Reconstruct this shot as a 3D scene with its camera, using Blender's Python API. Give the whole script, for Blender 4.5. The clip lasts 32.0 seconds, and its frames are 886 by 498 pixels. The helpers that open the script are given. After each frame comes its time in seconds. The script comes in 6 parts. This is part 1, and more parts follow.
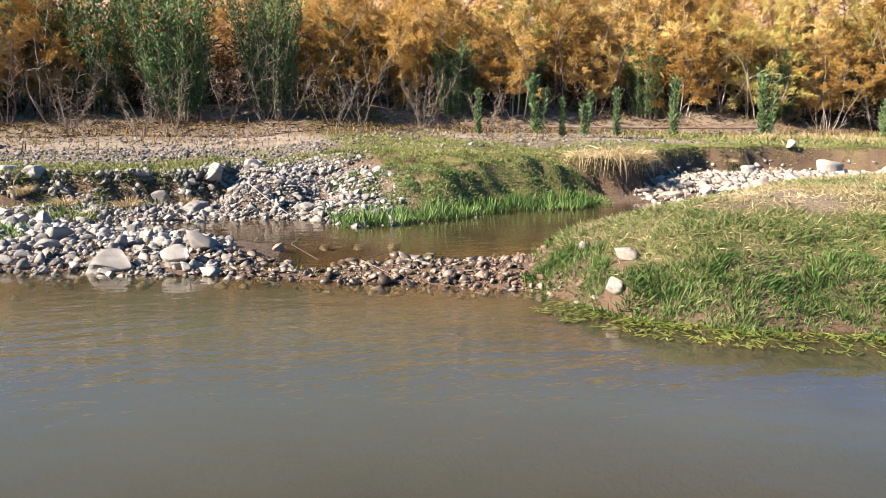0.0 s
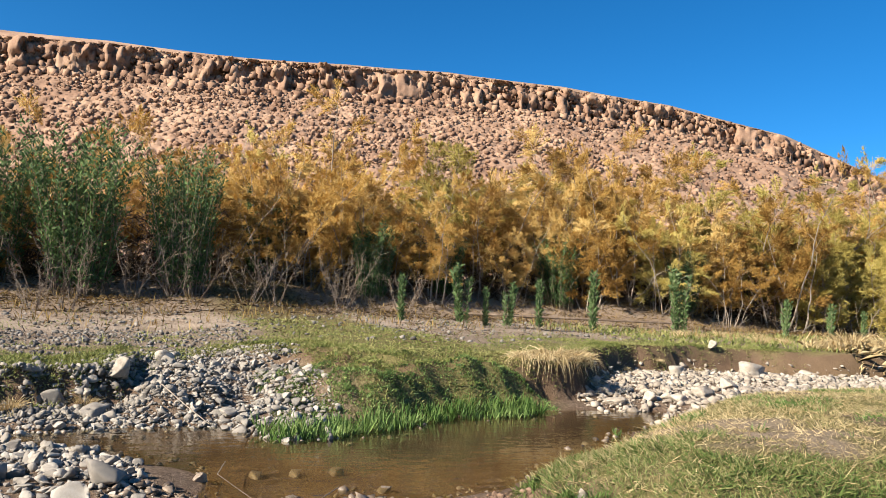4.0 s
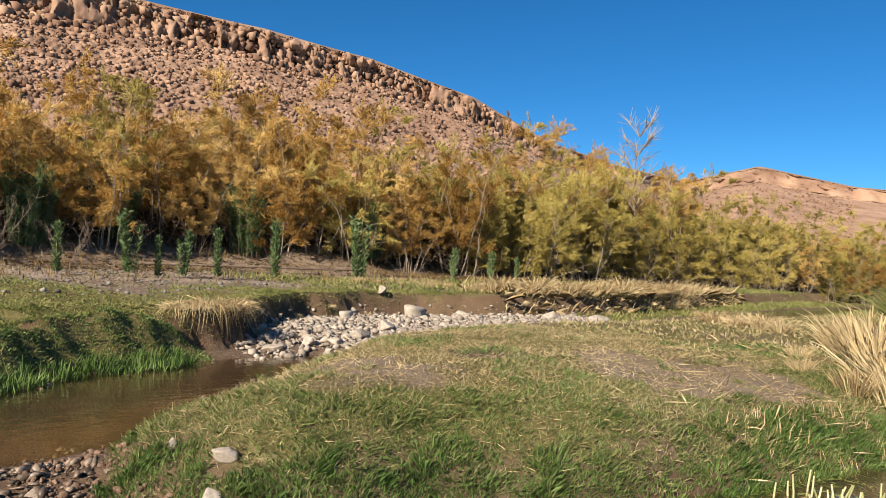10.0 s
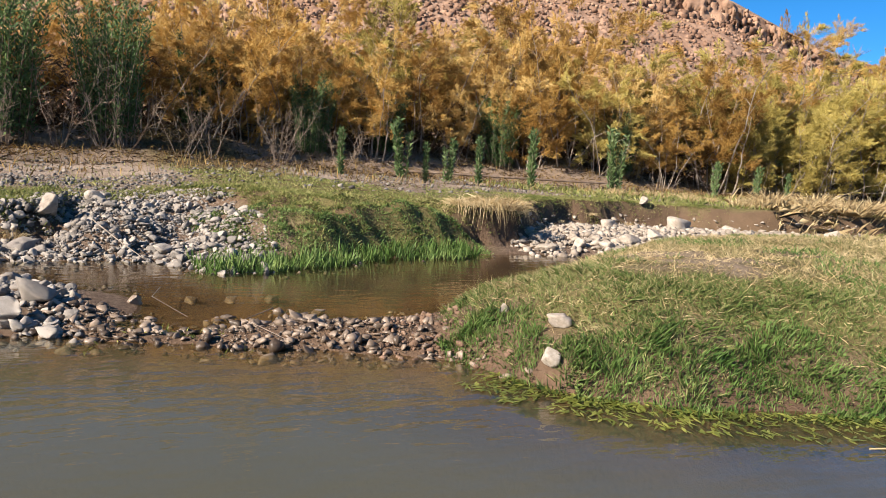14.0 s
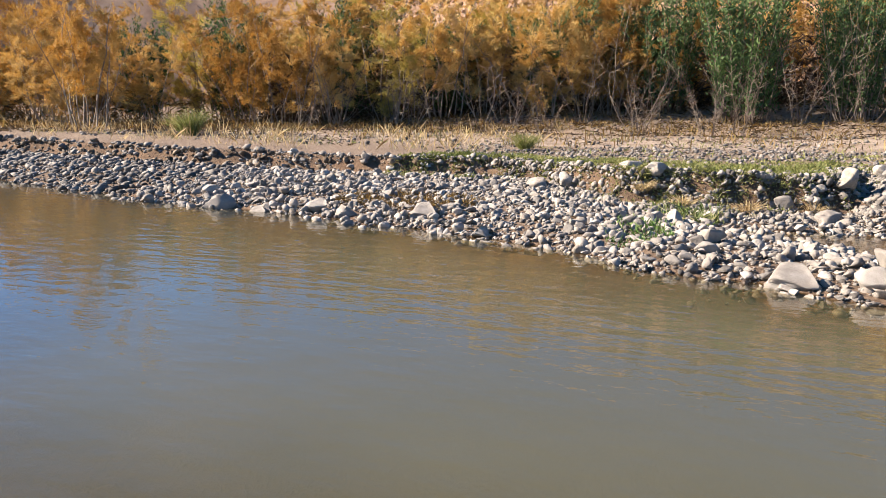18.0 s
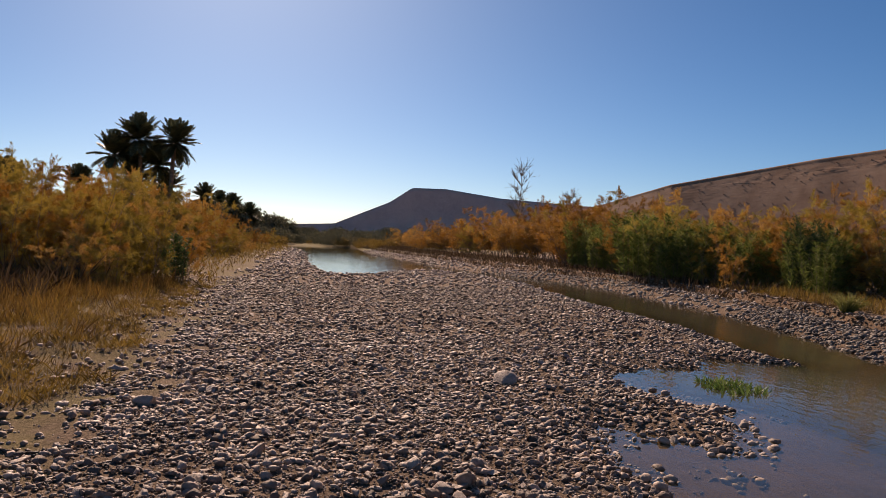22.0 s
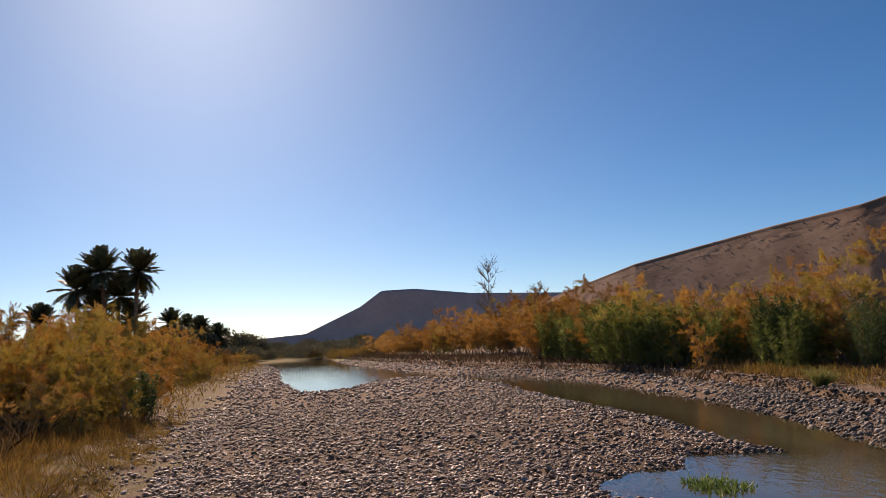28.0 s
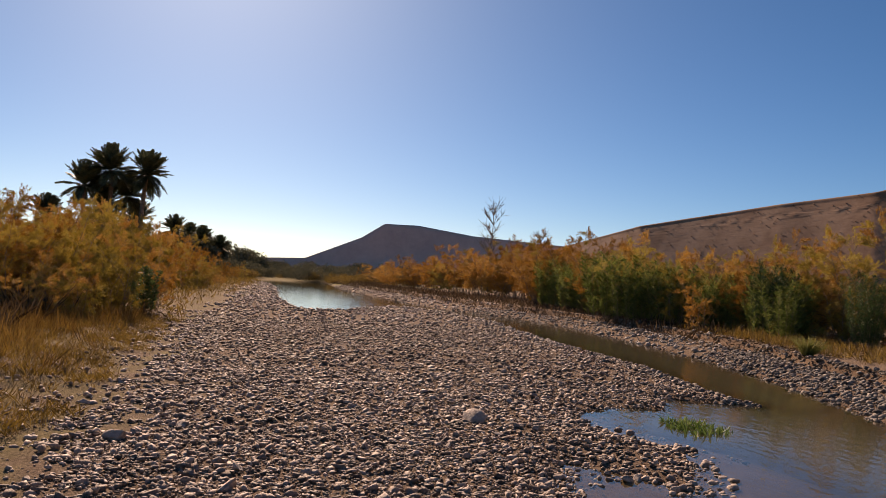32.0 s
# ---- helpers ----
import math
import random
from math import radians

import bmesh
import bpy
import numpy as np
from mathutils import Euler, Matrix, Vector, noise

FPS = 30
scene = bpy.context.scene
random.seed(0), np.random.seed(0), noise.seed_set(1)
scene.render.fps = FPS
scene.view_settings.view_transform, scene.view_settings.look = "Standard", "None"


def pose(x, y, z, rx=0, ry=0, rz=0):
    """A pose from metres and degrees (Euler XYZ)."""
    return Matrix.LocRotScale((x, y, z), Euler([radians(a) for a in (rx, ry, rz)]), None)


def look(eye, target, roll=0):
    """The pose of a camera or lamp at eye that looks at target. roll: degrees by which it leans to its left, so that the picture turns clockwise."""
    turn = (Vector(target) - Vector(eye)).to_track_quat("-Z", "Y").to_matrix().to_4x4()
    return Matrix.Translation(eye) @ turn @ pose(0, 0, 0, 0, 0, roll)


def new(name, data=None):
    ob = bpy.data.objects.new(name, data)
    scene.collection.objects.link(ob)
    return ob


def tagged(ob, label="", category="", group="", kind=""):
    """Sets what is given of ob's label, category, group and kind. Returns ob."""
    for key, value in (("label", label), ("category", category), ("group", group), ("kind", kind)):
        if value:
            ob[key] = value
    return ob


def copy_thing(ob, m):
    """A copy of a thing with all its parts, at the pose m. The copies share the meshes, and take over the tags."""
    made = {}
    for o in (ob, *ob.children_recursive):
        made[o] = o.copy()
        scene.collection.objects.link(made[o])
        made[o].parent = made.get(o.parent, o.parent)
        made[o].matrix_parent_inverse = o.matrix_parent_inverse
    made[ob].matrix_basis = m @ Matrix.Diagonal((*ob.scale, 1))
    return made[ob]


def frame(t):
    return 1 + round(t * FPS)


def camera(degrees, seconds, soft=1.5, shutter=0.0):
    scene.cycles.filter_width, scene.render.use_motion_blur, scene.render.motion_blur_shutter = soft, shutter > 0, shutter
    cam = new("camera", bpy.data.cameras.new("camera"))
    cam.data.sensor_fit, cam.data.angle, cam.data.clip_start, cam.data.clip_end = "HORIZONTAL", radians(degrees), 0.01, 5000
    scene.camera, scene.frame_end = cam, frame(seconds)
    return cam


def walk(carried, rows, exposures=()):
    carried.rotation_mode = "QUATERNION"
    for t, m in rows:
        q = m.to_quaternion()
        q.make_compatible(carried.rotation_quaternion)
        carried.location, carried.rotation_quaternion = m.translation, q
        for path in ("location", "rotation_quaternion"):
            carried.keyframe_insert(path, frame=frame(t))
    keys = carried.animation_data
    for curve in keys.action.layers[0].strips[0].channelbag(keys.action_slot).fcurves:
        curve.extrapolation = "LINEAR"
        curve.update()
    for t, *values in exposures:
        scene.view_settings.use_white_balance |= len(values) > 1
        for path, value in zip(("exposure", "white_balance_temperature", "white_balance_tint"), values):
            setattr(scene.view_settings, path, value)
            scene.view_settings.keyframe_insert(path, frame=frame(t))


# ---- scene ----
# path begins
LENS = 61.84
# seconds, eye x y z, turn to the left from +y, tilt up, lean
PATH = [
    (0, -0.354, -0.743, 1.019, -106.23, -9.62, 0.70),
    (0.5, -0.220, -0.693, 1.090, -105.44, -10.88, 3.31),
    (1, 0.028, -0.574, 1.243, -103.90, -11.97, 5.76),
    (1.5, 0.225, -0.459, 1.268, -103.06, -8.03, 4.32),
    (2, 0.399, -0.437, 1.157, -105.36, -5.93, 3.65),
    (2.5, 0.462, -0.507, 1.041, -111.02, -1.82, 4.11),
    (3, 0.456, -0.558, 1.009, -114.27, -2.91, 4.90),
    (3.5, 0.454, -0.567, 1.101, -114.93, -0.22, 4.71),
    (4, 0.459, -0.540, 1.248, -113.24, 4.21, 3.06),
    (4.5, 0.447, -0.491, 1.344, -110.95, 7.35, 2.73),
    (6.5, 0.119, -0.515, 1.588, -117.97, 11.05, 3.00),
    (7, 0.091, -0.614, 1.594, -121.77, 10.93, 2.61),
    (7.5, 0.080, -0.726, 1.561, -126.19, 10.09, 2.24),
    (8, 0.072, -0.829, 1.527, -130.53, 8.48, 2.71),
    (8.5, 0.058, -0.890, 1.481, -132.97, 7.35, 2.74),
    (9, 0.056, -0.960, 1.400, -134.39, 5.10, 2.49),
    (9.5, 0.060, -0.996, 1.325, -135.52, 2.55, 2.12),
    (10, 0.090, -1.001, 1.278, -136.00, 1.33, 2.55),
    (10.5, 0.099, -0.975, 1.186, -135.24, -0.95, 3.80),
    (11, 0.138, -0.949, 1.117, -134.00, -3.13, 3.60),
    (11.5, 0.213, -0.936, 1.100, -131.81, -3.21, 3.42),
    (12, 0.281, -0.849, 1.096, -128.12, -3.08, 3.68),
    (12.5, 0.309, -0.761, 1.058, -124.45, -3.85, 3.73),
    (13, 0.348, -0.708, 1.029, -122.26, -4.78, 3.49),
    (13.5, 0.362, -0.675, 1.013, -120.51, -5.45, 3.63),
    (15.5, 0.411, -0.200, 1.014, -106.11, -6.75, 3.99),
    (16, 0.403, -0.099, 1.007, -99.72, -6.99, 3.43),
    (16.5, 0.413, 0.032, 0.976, -92.25, -8.06, 2.60),
    (17, 0.390, 0.154, 0.952, -83.28, -9.69, 1.77),
    (17.5, 0.346, 0.261, 0.943, -75.54, -10.30, 0.92),
    (18, 0.311, 0.362, 0.950, -68.04, -10.12, 1.25),
    (18.5, 0.304, 0.509, 0.966, -58.80, -9.91, 0.52),
    (19, 0.330, 0.664, 0.950, -48.74, -9.05, -0.19),
    (19.5, 0.240, 0.811, 1.061, -39.44, -9.45, 1.20),
    (20, 0.108, 0.942, 1.281, -29.08, -9.07, 1.47),
    (20.5, -0.050, 0.980, 1.532, -19.36, -7.50, 0.28),
    (21, -0.174, 1.000, 1.702, -10.56, -3.89, 0.11),
    (21.5, -0.272, 0.993, 1.752, -5.00, -2.77, 1.19),
    (22, -0.307, 0.953, 1.817, -3.63, -0.69, 1.97),
    (22.5, -0.326, 0.913, 1.863, -2.96, 1.18, 1.81),
    (23, -0.420, 0.900, 1.932, 0.02, 2.27, 1.62),
    (23.5, -0.530, 0.908, 1.988, 6.66, 3.98, -1.05),
    (24, -0.551, 0.888, 2.028, 10.25, 4.03, -2.14),
    (24.5, -0.510, 0.860, 2.066, 7.54, 4.35, -2.97),
    (25, -0.448, 0.854, 2.115, 2.76, 5.72, -2.58),
    (25.5, -0.381, 0.838, 2.105, -1.25, 6.55, -1.81),
    (27.5, -0.278, 0.863, 2.159, -5.33, 7.35, -3.36),
    (28, -0.244, 0.867, 2.146, -6.08, 6.86, -3.74),
    (28.5, -0.262, 0.875, 2.076, -6.31, 5.28, -2.74),
    (29, -0.260, 0.864, 2.009, -6.93, 2.65, -2.22),
    (29.5, -0.251, 0.888, 1.900, -7.70, -1.92, -1.44),
    (30, -0.272, 0.894, 1.839, -7.50, -2.45, 1.14),
    (30.5, -0.318, 0.822, 1.783, -5.95, -3.08, 2.96),
    (31, -0.329, 0.790, 1.809, -4.78, -1.72, 0.55),
    (31.5, -0.311, 0.761, 1.838, -5.60, -0.18, 1.05),
    (32, -0.337, 0.748, 1.850, -5.71, 2.24, 2.99),
]
# path ends
cam = camera(LENS, 32.0, soft=0.75)


def heading(turn, tilt):
    a, e = radians(turn), radians(tilt)
    return Vector((-math.sin(a) * math.cos(e), math.cos(a) * math.cos(e), math.sin(e)))


walk(cam, [(t, look((x, y, z), Vector((x, y, z)) + heading(turn, tilt), lean)) for t, x, y, z, turn, tilt, lean in PATH],
     exposures=[(t, e, kelvin, tint) for t, e, kelvin, tint in (
         (0, 1.8, 6700, 13), (3, 1.46, 7000, 14), (4.5, 1.4, 6750, 7), (7, 1.24, 7000, 8), (9, 1.0, 7300, 10), (11, 1.0, 6900, 14), (13, 1.2, 6800, 14), (15.5, 1.55, 7000, 14), (17, 1.88, 7000, 15),
         (19, 1.55, 7100, 18), (20, 0.98, 7500, 27), (21.5, 0.46, 8900, 33), (24, 0.4, 8400, 30), (27, 0.46, 8200, 29), (30, 0.76, 9700, 35), (32, 0.56, 9500, 34))])

# ---- daylight ----
SUN_TURN, SUN_TILT = 12.5, 31.0
world = bpy.data.worlds.new("sky")
scene.world = world
world.use_nodes = True
wn = world.node_tree.nodes
wl = world.node_tree.links
sky = wn.new("ShaderNodeTexSky")
sky.sky_type = "NISHITA"
sky.sun_disc = False
sky.sun_elevation = radians(SUN_TILT)
sky.sun_rotation = radians(-SUN_TURN)
sky.altitude = 1100
sky.air_density, sky.dust_density, sky.ozone_density = 0.75, 0.9, 7.0
wn["Background"].inputs["Strength"].default_value = 0.074
rich = wn.new("ShaderNodeHueSaturation")
rich.inputs["Saturation"].default_value = 1.2
wl.new(sky.outputs[0], rich.inputs["Color"])
clean = wn.new("ShaderNodeMix")
clean.data_type, clean.blend_type = "RGBA", "MULTIPLY"
clean.inputs["Factor"].default_value = 1.0
clean.inputs["B"].default_value = (0.87, 1.06, 0.98, 1)
wl.new(rich.outputs[0], clean.inputs["A"])
wl.new(clean.outputs["Result"], wn["Background"].inputs["Color"])
sun_data = bpy.data.lights.new("sun", "SUN")
sun_data.energy, sun_data.angle, sun_data.color = 5.0, radians(0.53), (1.0, 0.93, 0.82)
sun = new("sun", sun_data)
sun.matrix_world = look((0, 0, 60), Vector((0, 0, 60)) - heading(SUN_TURN, SUN_TILT))


# ---- materials ----
def ramp(nt, src, stops):
    r = nt.nodes.new("ShaderNodeValToRGB")
    while len(r.color_ramp.elements) < len(stops):
        r.color_ramp.elements.new(0.5)
    for el, (p, c) in zip(r.color_ramp.elements, stops):
        el.position, el.color = p, (*c, 1.0)
    nt.links.new(src, r.inputs[0])
    return r.outputs[0]


def tex_noise(nt, scale, detail=5.0, rough=0.6, space="Object"):
    tc = nt.nodes.new("ShaderNodeTexCoord")
    n = nt.nodes.new("ShaderNodeTexNoise")
    n.inputs["Scale"].default_value, n.inputs["Detail"].default_value, n.inputs["Roughness"].default_value = scale, detail, rough
    nt.links.new(tc.outputs[space], n.inputs["Vector"])
    return n


def mixed(nt, mode, fac, a, b):
    m = nt.nodes.new("ShaderNodeMix")
    m.data_type, m.blend_type = "RGBA", mode
    for sock, val in ((m.inputs["Factor"], fac), (m.inputs["A"], a), (m.inputs["B"], b)):
        if hasattr(val, "links"):
            nt.links.new(val, sock)
        elif isinstance(val, tuple):
            sock.default_value = (*val, 1.0)
        else:
            sock.default_value = val
    return m.outputs["Result"]


def material(name, stops, scale=6.0, rough=0.85, bump=0.3, fine=40.0, vary=0.0, island=0.0, thin=0.0, depth=0.02, warm=None):
    """Two scales of noise on a colour ramp; vary: from object to object, island: from piece to piece, thin: light let through."""
    m = bpy.data.materials.new(name)
    m.use_nodes = True
    nt = m.node_tree
    bsdf = nt.nodes["Principled BSDF"]
    big, small = tex_noise(nt, scale), tex_noise(nt, fine, 6.0, 0.7)
    mx = nt.nodes.new("ShaderNodeMath")
    mx.operation = "MULTIPLY_ADD"
    nt.links.new(small.outputs[0], mx.inputs[0])
    mx.inputs[1].default_value = 0.45
    sub = nt.nodes.new("ShaderNodeMath")
    sub.operation = "SUBTRACT"
    nt.links.new(big.outputs[0], sub.inputs[0])
    sub.inputs[1].default_value = 0.225
    nt.links.new(sub.outputs[0], mx.inputs[2])
    fac = mx.outputs[0]
    for amount, node, sock in ((vary, "ShaderNodeObjectInfo", "Random"), (island, "ShaderNodeNewGeometry", "Random Per Island")):
        if amount:
            info = nt.nodes.new(node)
            mad = nt.nodes.new("ShaderNodeMath")
            mad.operation = "MULTIPLY_ADD"
            nt.links.new(info.outputs[sock], mad.inputs[0])
            mad.inputs[1].default_value = amount
            ad = nt.nodes.new("ShaderNodeMath")
            ad.operation = "SUBTRACT"
            nt.links.new(fac, ad.inputs[0])
            ad.inputs[1].default_value = amount / 2
            nt.links.new(ad.outputs[0], mad.inputs[2])
            fac = mad.outputs[0]
    col = ramp(nt, fac, stops)
    nt.links.new(col, bsdf.inputs["Base Color"])
    bsdf.inputs["Roughness"].default_value = rough
    bsdf.inputs["Specular IOR Level"].default_value = 0.3
    if bump:
        b = nt.nodes.new("ShaderNodeBump")
        b.inputs["Strength"].default_value, b.inputs["Distance"].default_value = bump, depth
        nt.links.new(small.outputs[0], b.inputs["Height"])
        nt.links.new(b.outputs[0], bsdf.inputs["Normal"])
    if thin:
        tr = nt.nodes.new("ShaderNodeBsdfTranslucent")
        nt.links.new(mixed(nt, "MULTIPLY", 1.0, col, warm) if warm else col, tr.inputs["Color"])
        ms = nt.nodes.new("ShaderNodeMixShader")
        ms.inputs[0].default_value = thin
        nt.links.new(bsdf.outputs[0], ms.inputs[1])
        nt.links.new(tr.outputs[0], ms.inputs[2])
        nt.links.new(ms.outputs[0], nt.nodes["Material Output"].inputs["Surface"])
    return m


M_STONE = material("river_stone", [(0.1, (0.07, 0.061, 0.053)), (0.4, (0.18, 0.162, 0.143)), (0.65, (0.225, 0.195, 0.164)), (0.95, (0.33, 0.295, 0.255))], 3.0, 0.8, 0.5, 45.0, vary=0.4, island=0.7)
M_BAR = material("bar_stone", [(0.1, (0.07, 0.051, 0.04)), (0.4, (0.2, 0.15, 0.119)), (0.65, (0.305, 0.237, 0.192)), (0.95, (0.45, 0.37, 0.31))], 3.0, 0.68, 0.5, 45.0, vary=0.4, island=0.7)
M_PALE = material("pale_limestone", [(0.2, (0.15, 0.12, 0.095)), (0.5, (0.285, 0.24, 0.192)), (0.85, (0.44, 0.385, 0.32))], 5.0, 0.85, 0.5, 50.0, vary=0.2, island=0.3)
M_HILL = material("hill_rock", [(0.2, (0.1, 0.055, 0.036)), (0.5, (0.215, 0.126, 0.083)), (0.8, (0.345, 0.222, 0.15))], 0.12, 0.95, 0.15, 3.5, island=0.5, depth=0.08)
# paler than the rock itself: distance haze is painted into this colour
M_MESA = material("hazed_mesa_rock", [(0.3, (0.5, 0.34, 0.3)), (0.7, (0.64, 0.44, 0.38))], 0.01, 0.95, 0.5, 0.08, depth=4.0)
M_BARK = material("grey_brown_bark", [(0.3, (0.12, 0.085, 0.06)), (0.7, (0.27, 0.21, 0.16))], 4.0, 0.9, 0.6, 30.0, vary=0.3)
M_GOLD = material("golden_tamarisk_leaf", [(0.1, (0.2, 0.11, 0.027)), (0.5, (0.45, 0.28, 0.075)), (0.9, (0.62, 0.465, 0.19))], 0.7, 0.8, 0.0, 6.0, vary=0.6, island=0.3, thin=0.26, warm=(1.0, 0.74, 0.45))
M_OLIVE = material("olive_tamarisk_leaf", [(0.15, (0.17, 0.14, 0.035)), (0.5, (0.38, 0.31, 0.085)), (0.85, (0.56, 0.46, 0.15))], 0.7, 0.8, 0.0, 6.0, vary=0.45, island=0.3, thin=0.26, warm=(1.0, 0.86, 0.5))
M_WOODS = material("far_wood_leaf", [(0.2, (0.06, 0.066, 0.042)), (0.5, (0.13, 0.135, 0.085)), (0.8, (0.23, 0.22, 0.135))], 0.05, 1.0, 0.0, 0.6, island=0.4, thin=0.12)
# dead brush colour; under the bushes its darkness also stands in for shade
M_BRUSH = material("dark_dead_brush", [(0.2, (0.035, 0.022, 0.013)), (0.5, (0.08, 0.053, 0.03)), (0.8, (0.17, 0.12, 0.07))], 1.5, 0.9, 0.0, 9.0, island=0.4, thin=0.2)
M_OLEANDER = material("oleander_leaf", [(0.2, (0.018, 0.04, 0.014)), (0.5, (0.05, 0.095, 0.03)), (0.8, (0.115, 0.18, 0.058))], 1.2, 0.75, 0.0, 8.0, vary=0.2, island=0.4, thin=0.25)
M_YOUNG = material("young_oleander_leaf", [(0.2, (0.043, 0.078, 0.026)), (0.5, (0.09, 0.145, 0.05)), (0.8, (0.19, 0.25, 0.105))], 1.2, 0.55, 0.0, 8.0, vary=0.2, island=0.4, thin=0.2)
M_HERB = material("dark_bank_herb", [(0.2, (0.035, 0.07, 0.016)), (0.5, (0.085, 0.14, 0.034)), (0.8, (0.19, 0.25, 0.075))], 1.5, 0.6, 0.0, 9.0, island=0.5, thin=0.2)
M_CANE = material("cane_leaf", [(0.2, (0.065, 0.1, 0.02)), (0.5, (0.17, 0.225, 0.055)), (0.8, (0.36, 0.38, 0.13))], 1.0, 0.55, 0.0, 8.0, vary=0.2, island=0.4, thin=0.45)
M_GRASS = material("bank_grass", [(0.15, (0.05, 0.092, 0.017)), (0.42, (0.11, 0.16, 0.039)), (0.6, (0.22, 0.225, 0.082)), (0.82, (0.44, 0.37, 0.2))], 1.1, 0.7, 0.0, 9.0, island=0.45, thin=0.3)
M_RUST = material("rusty_dry_weed", [(0.2, (0.066, 0.042, 0.016)), (0.5, (0.18, 0.117, 0.042)), (0.8, (0.33, 0.228, 0.088))], 1.0, 0.8, 0.0, 9.0, island=0.5, thin=0.26, warm=(1.0, 0.82, 0.52))
M_HAY = material("golden_dry_weed", [(0.2, (0.085, 0.06, 0.018)), (0.5, (0.225, 0.16, 0.05)), (0.8, (0.39, 0.29, 0.11))], 1.0, 0.8, 0.0, 9.0, island=0.5, thin=0.28, warm=(1.0, 0.88, 0.55))
M_TURF = material("olive_turf", [(0.15, (0.075, 0.098, 0.021)), (0.45, (0.165, 0.185, 0.05)), (0.8, (0.34, 0.31, 0.125))], 1.1, 0.75, 0.0, 9.0, island=0.4, thin=0.3)
M_THATCH = material("bleached_turf", [(0.15, (0.1, 0.105, 0.035)), (0.42, (0.23, 0.2, 0.085)), (0.62, (0.36, 0.285, 0.15)), (0.85, (0.5, 0.4, 0.24))], 1.3, 0.75, 0.0, 9.0, island=0.45, thin=0.25)
M_STRAW = material("dry_straw", [(0.2, (0.25, 0.165, 0.08)), (0.5, (0.5, 0.38, 0.2)), (0.8, (0.65, 0.53, 0.32))], 1.0, 0.8, 0.0, 9.0, vary=0.2, island=0.4, thin=0.3)
M_WEED = material("pond_weed_leaf", [(0.2, (0.07, 0.085, 0.015)), (0.5, (0.15, 0.17, 0.03)), (0.8, (0.3, 0.3, 0.07))], 2.0, 0.35, 0.0, 9.0, island=0.5, thin=0.15)
M_PALM = material("palm_frond", [(0.2, (0.035, 0.045, 0.025)), (0.5, (0.08, 0.1, 0.055)), (0.8, (0.16, 0.17, 0.09))], 0.8, 0.5, 0.0, 8.0, vary=0.2, island=0.3, thin=0.15)


def ground_material():
    m = bpy.data.materials.new("river_ground")
    m.use_nodes = True
    nt = m.node_tree
    bsdf = nt.nodes["Principled BSDF"]
    zone = nt.nodes.new("ShaderNodeVertexColor")
    zone.layer_name = "zone"
    sep = nt.nodes.new("ShaderNodeSeparateColor")
    nt.links.new(zone.outputs[0], sep.inputs[0])
    big, small = tex_noise(nt, 0.9), tex_noise(nt, 28.0, 8.0, 0.72)
    gravel = ramp(nt, small.outputs[0], [(0.3, (0.065, 0.044, 0.031)), (0.5, (0.145, 0.102, 0.073)), (0.7, (0.27, 0.2, 0.148))])
    sand = ramp(nt, small.outputs[0], [(0.25, (0.17, 0.125, 0.092)), (0.5, (0.3, 0.235, 0.18)), (0.8, (0.44, 0.36, 0.285))])
    turf = ramp(nt, small.outputs[0], [(0.3, (0.06, 0.06, 0.022)), (0.5, (0.14, 0.12, 0.048)), (0.72, (0.28, 0.22, 0.11))])
    mud = ramp(nt, big.outputs[0], [(0.3, (0.08, 0.05, 0.033)), (0.7, (0.185, 0.118, 0.075))])
    c = mixed(nt, "MIX", sep.outputs[1], gravel, sand)
    c = mixed(nt, "MIX", sep.outputs[0], c, turf)
    c = mixed(nt, "MIX", sep.outputs[2], c, mud)
    nt.links.new(c, bsdf.inputs["Base Color"])
    bsdf.inputs["Roughness"].default_value = 0.95
    bsdf.inputs["Specular IOR Level"].default_value = 0.05
    b = nt.nodes.new("ShaderNodeBump")
    b.inputs["Strength"].default_value, b.inputs["Distance"].default_value = 0.8, 0.04
    nt.links.new(small.outputs[0], b.inputs["Height"])
    nt.links.new(b.outputs[0], bsdf.inputs["Normal"])
    return m


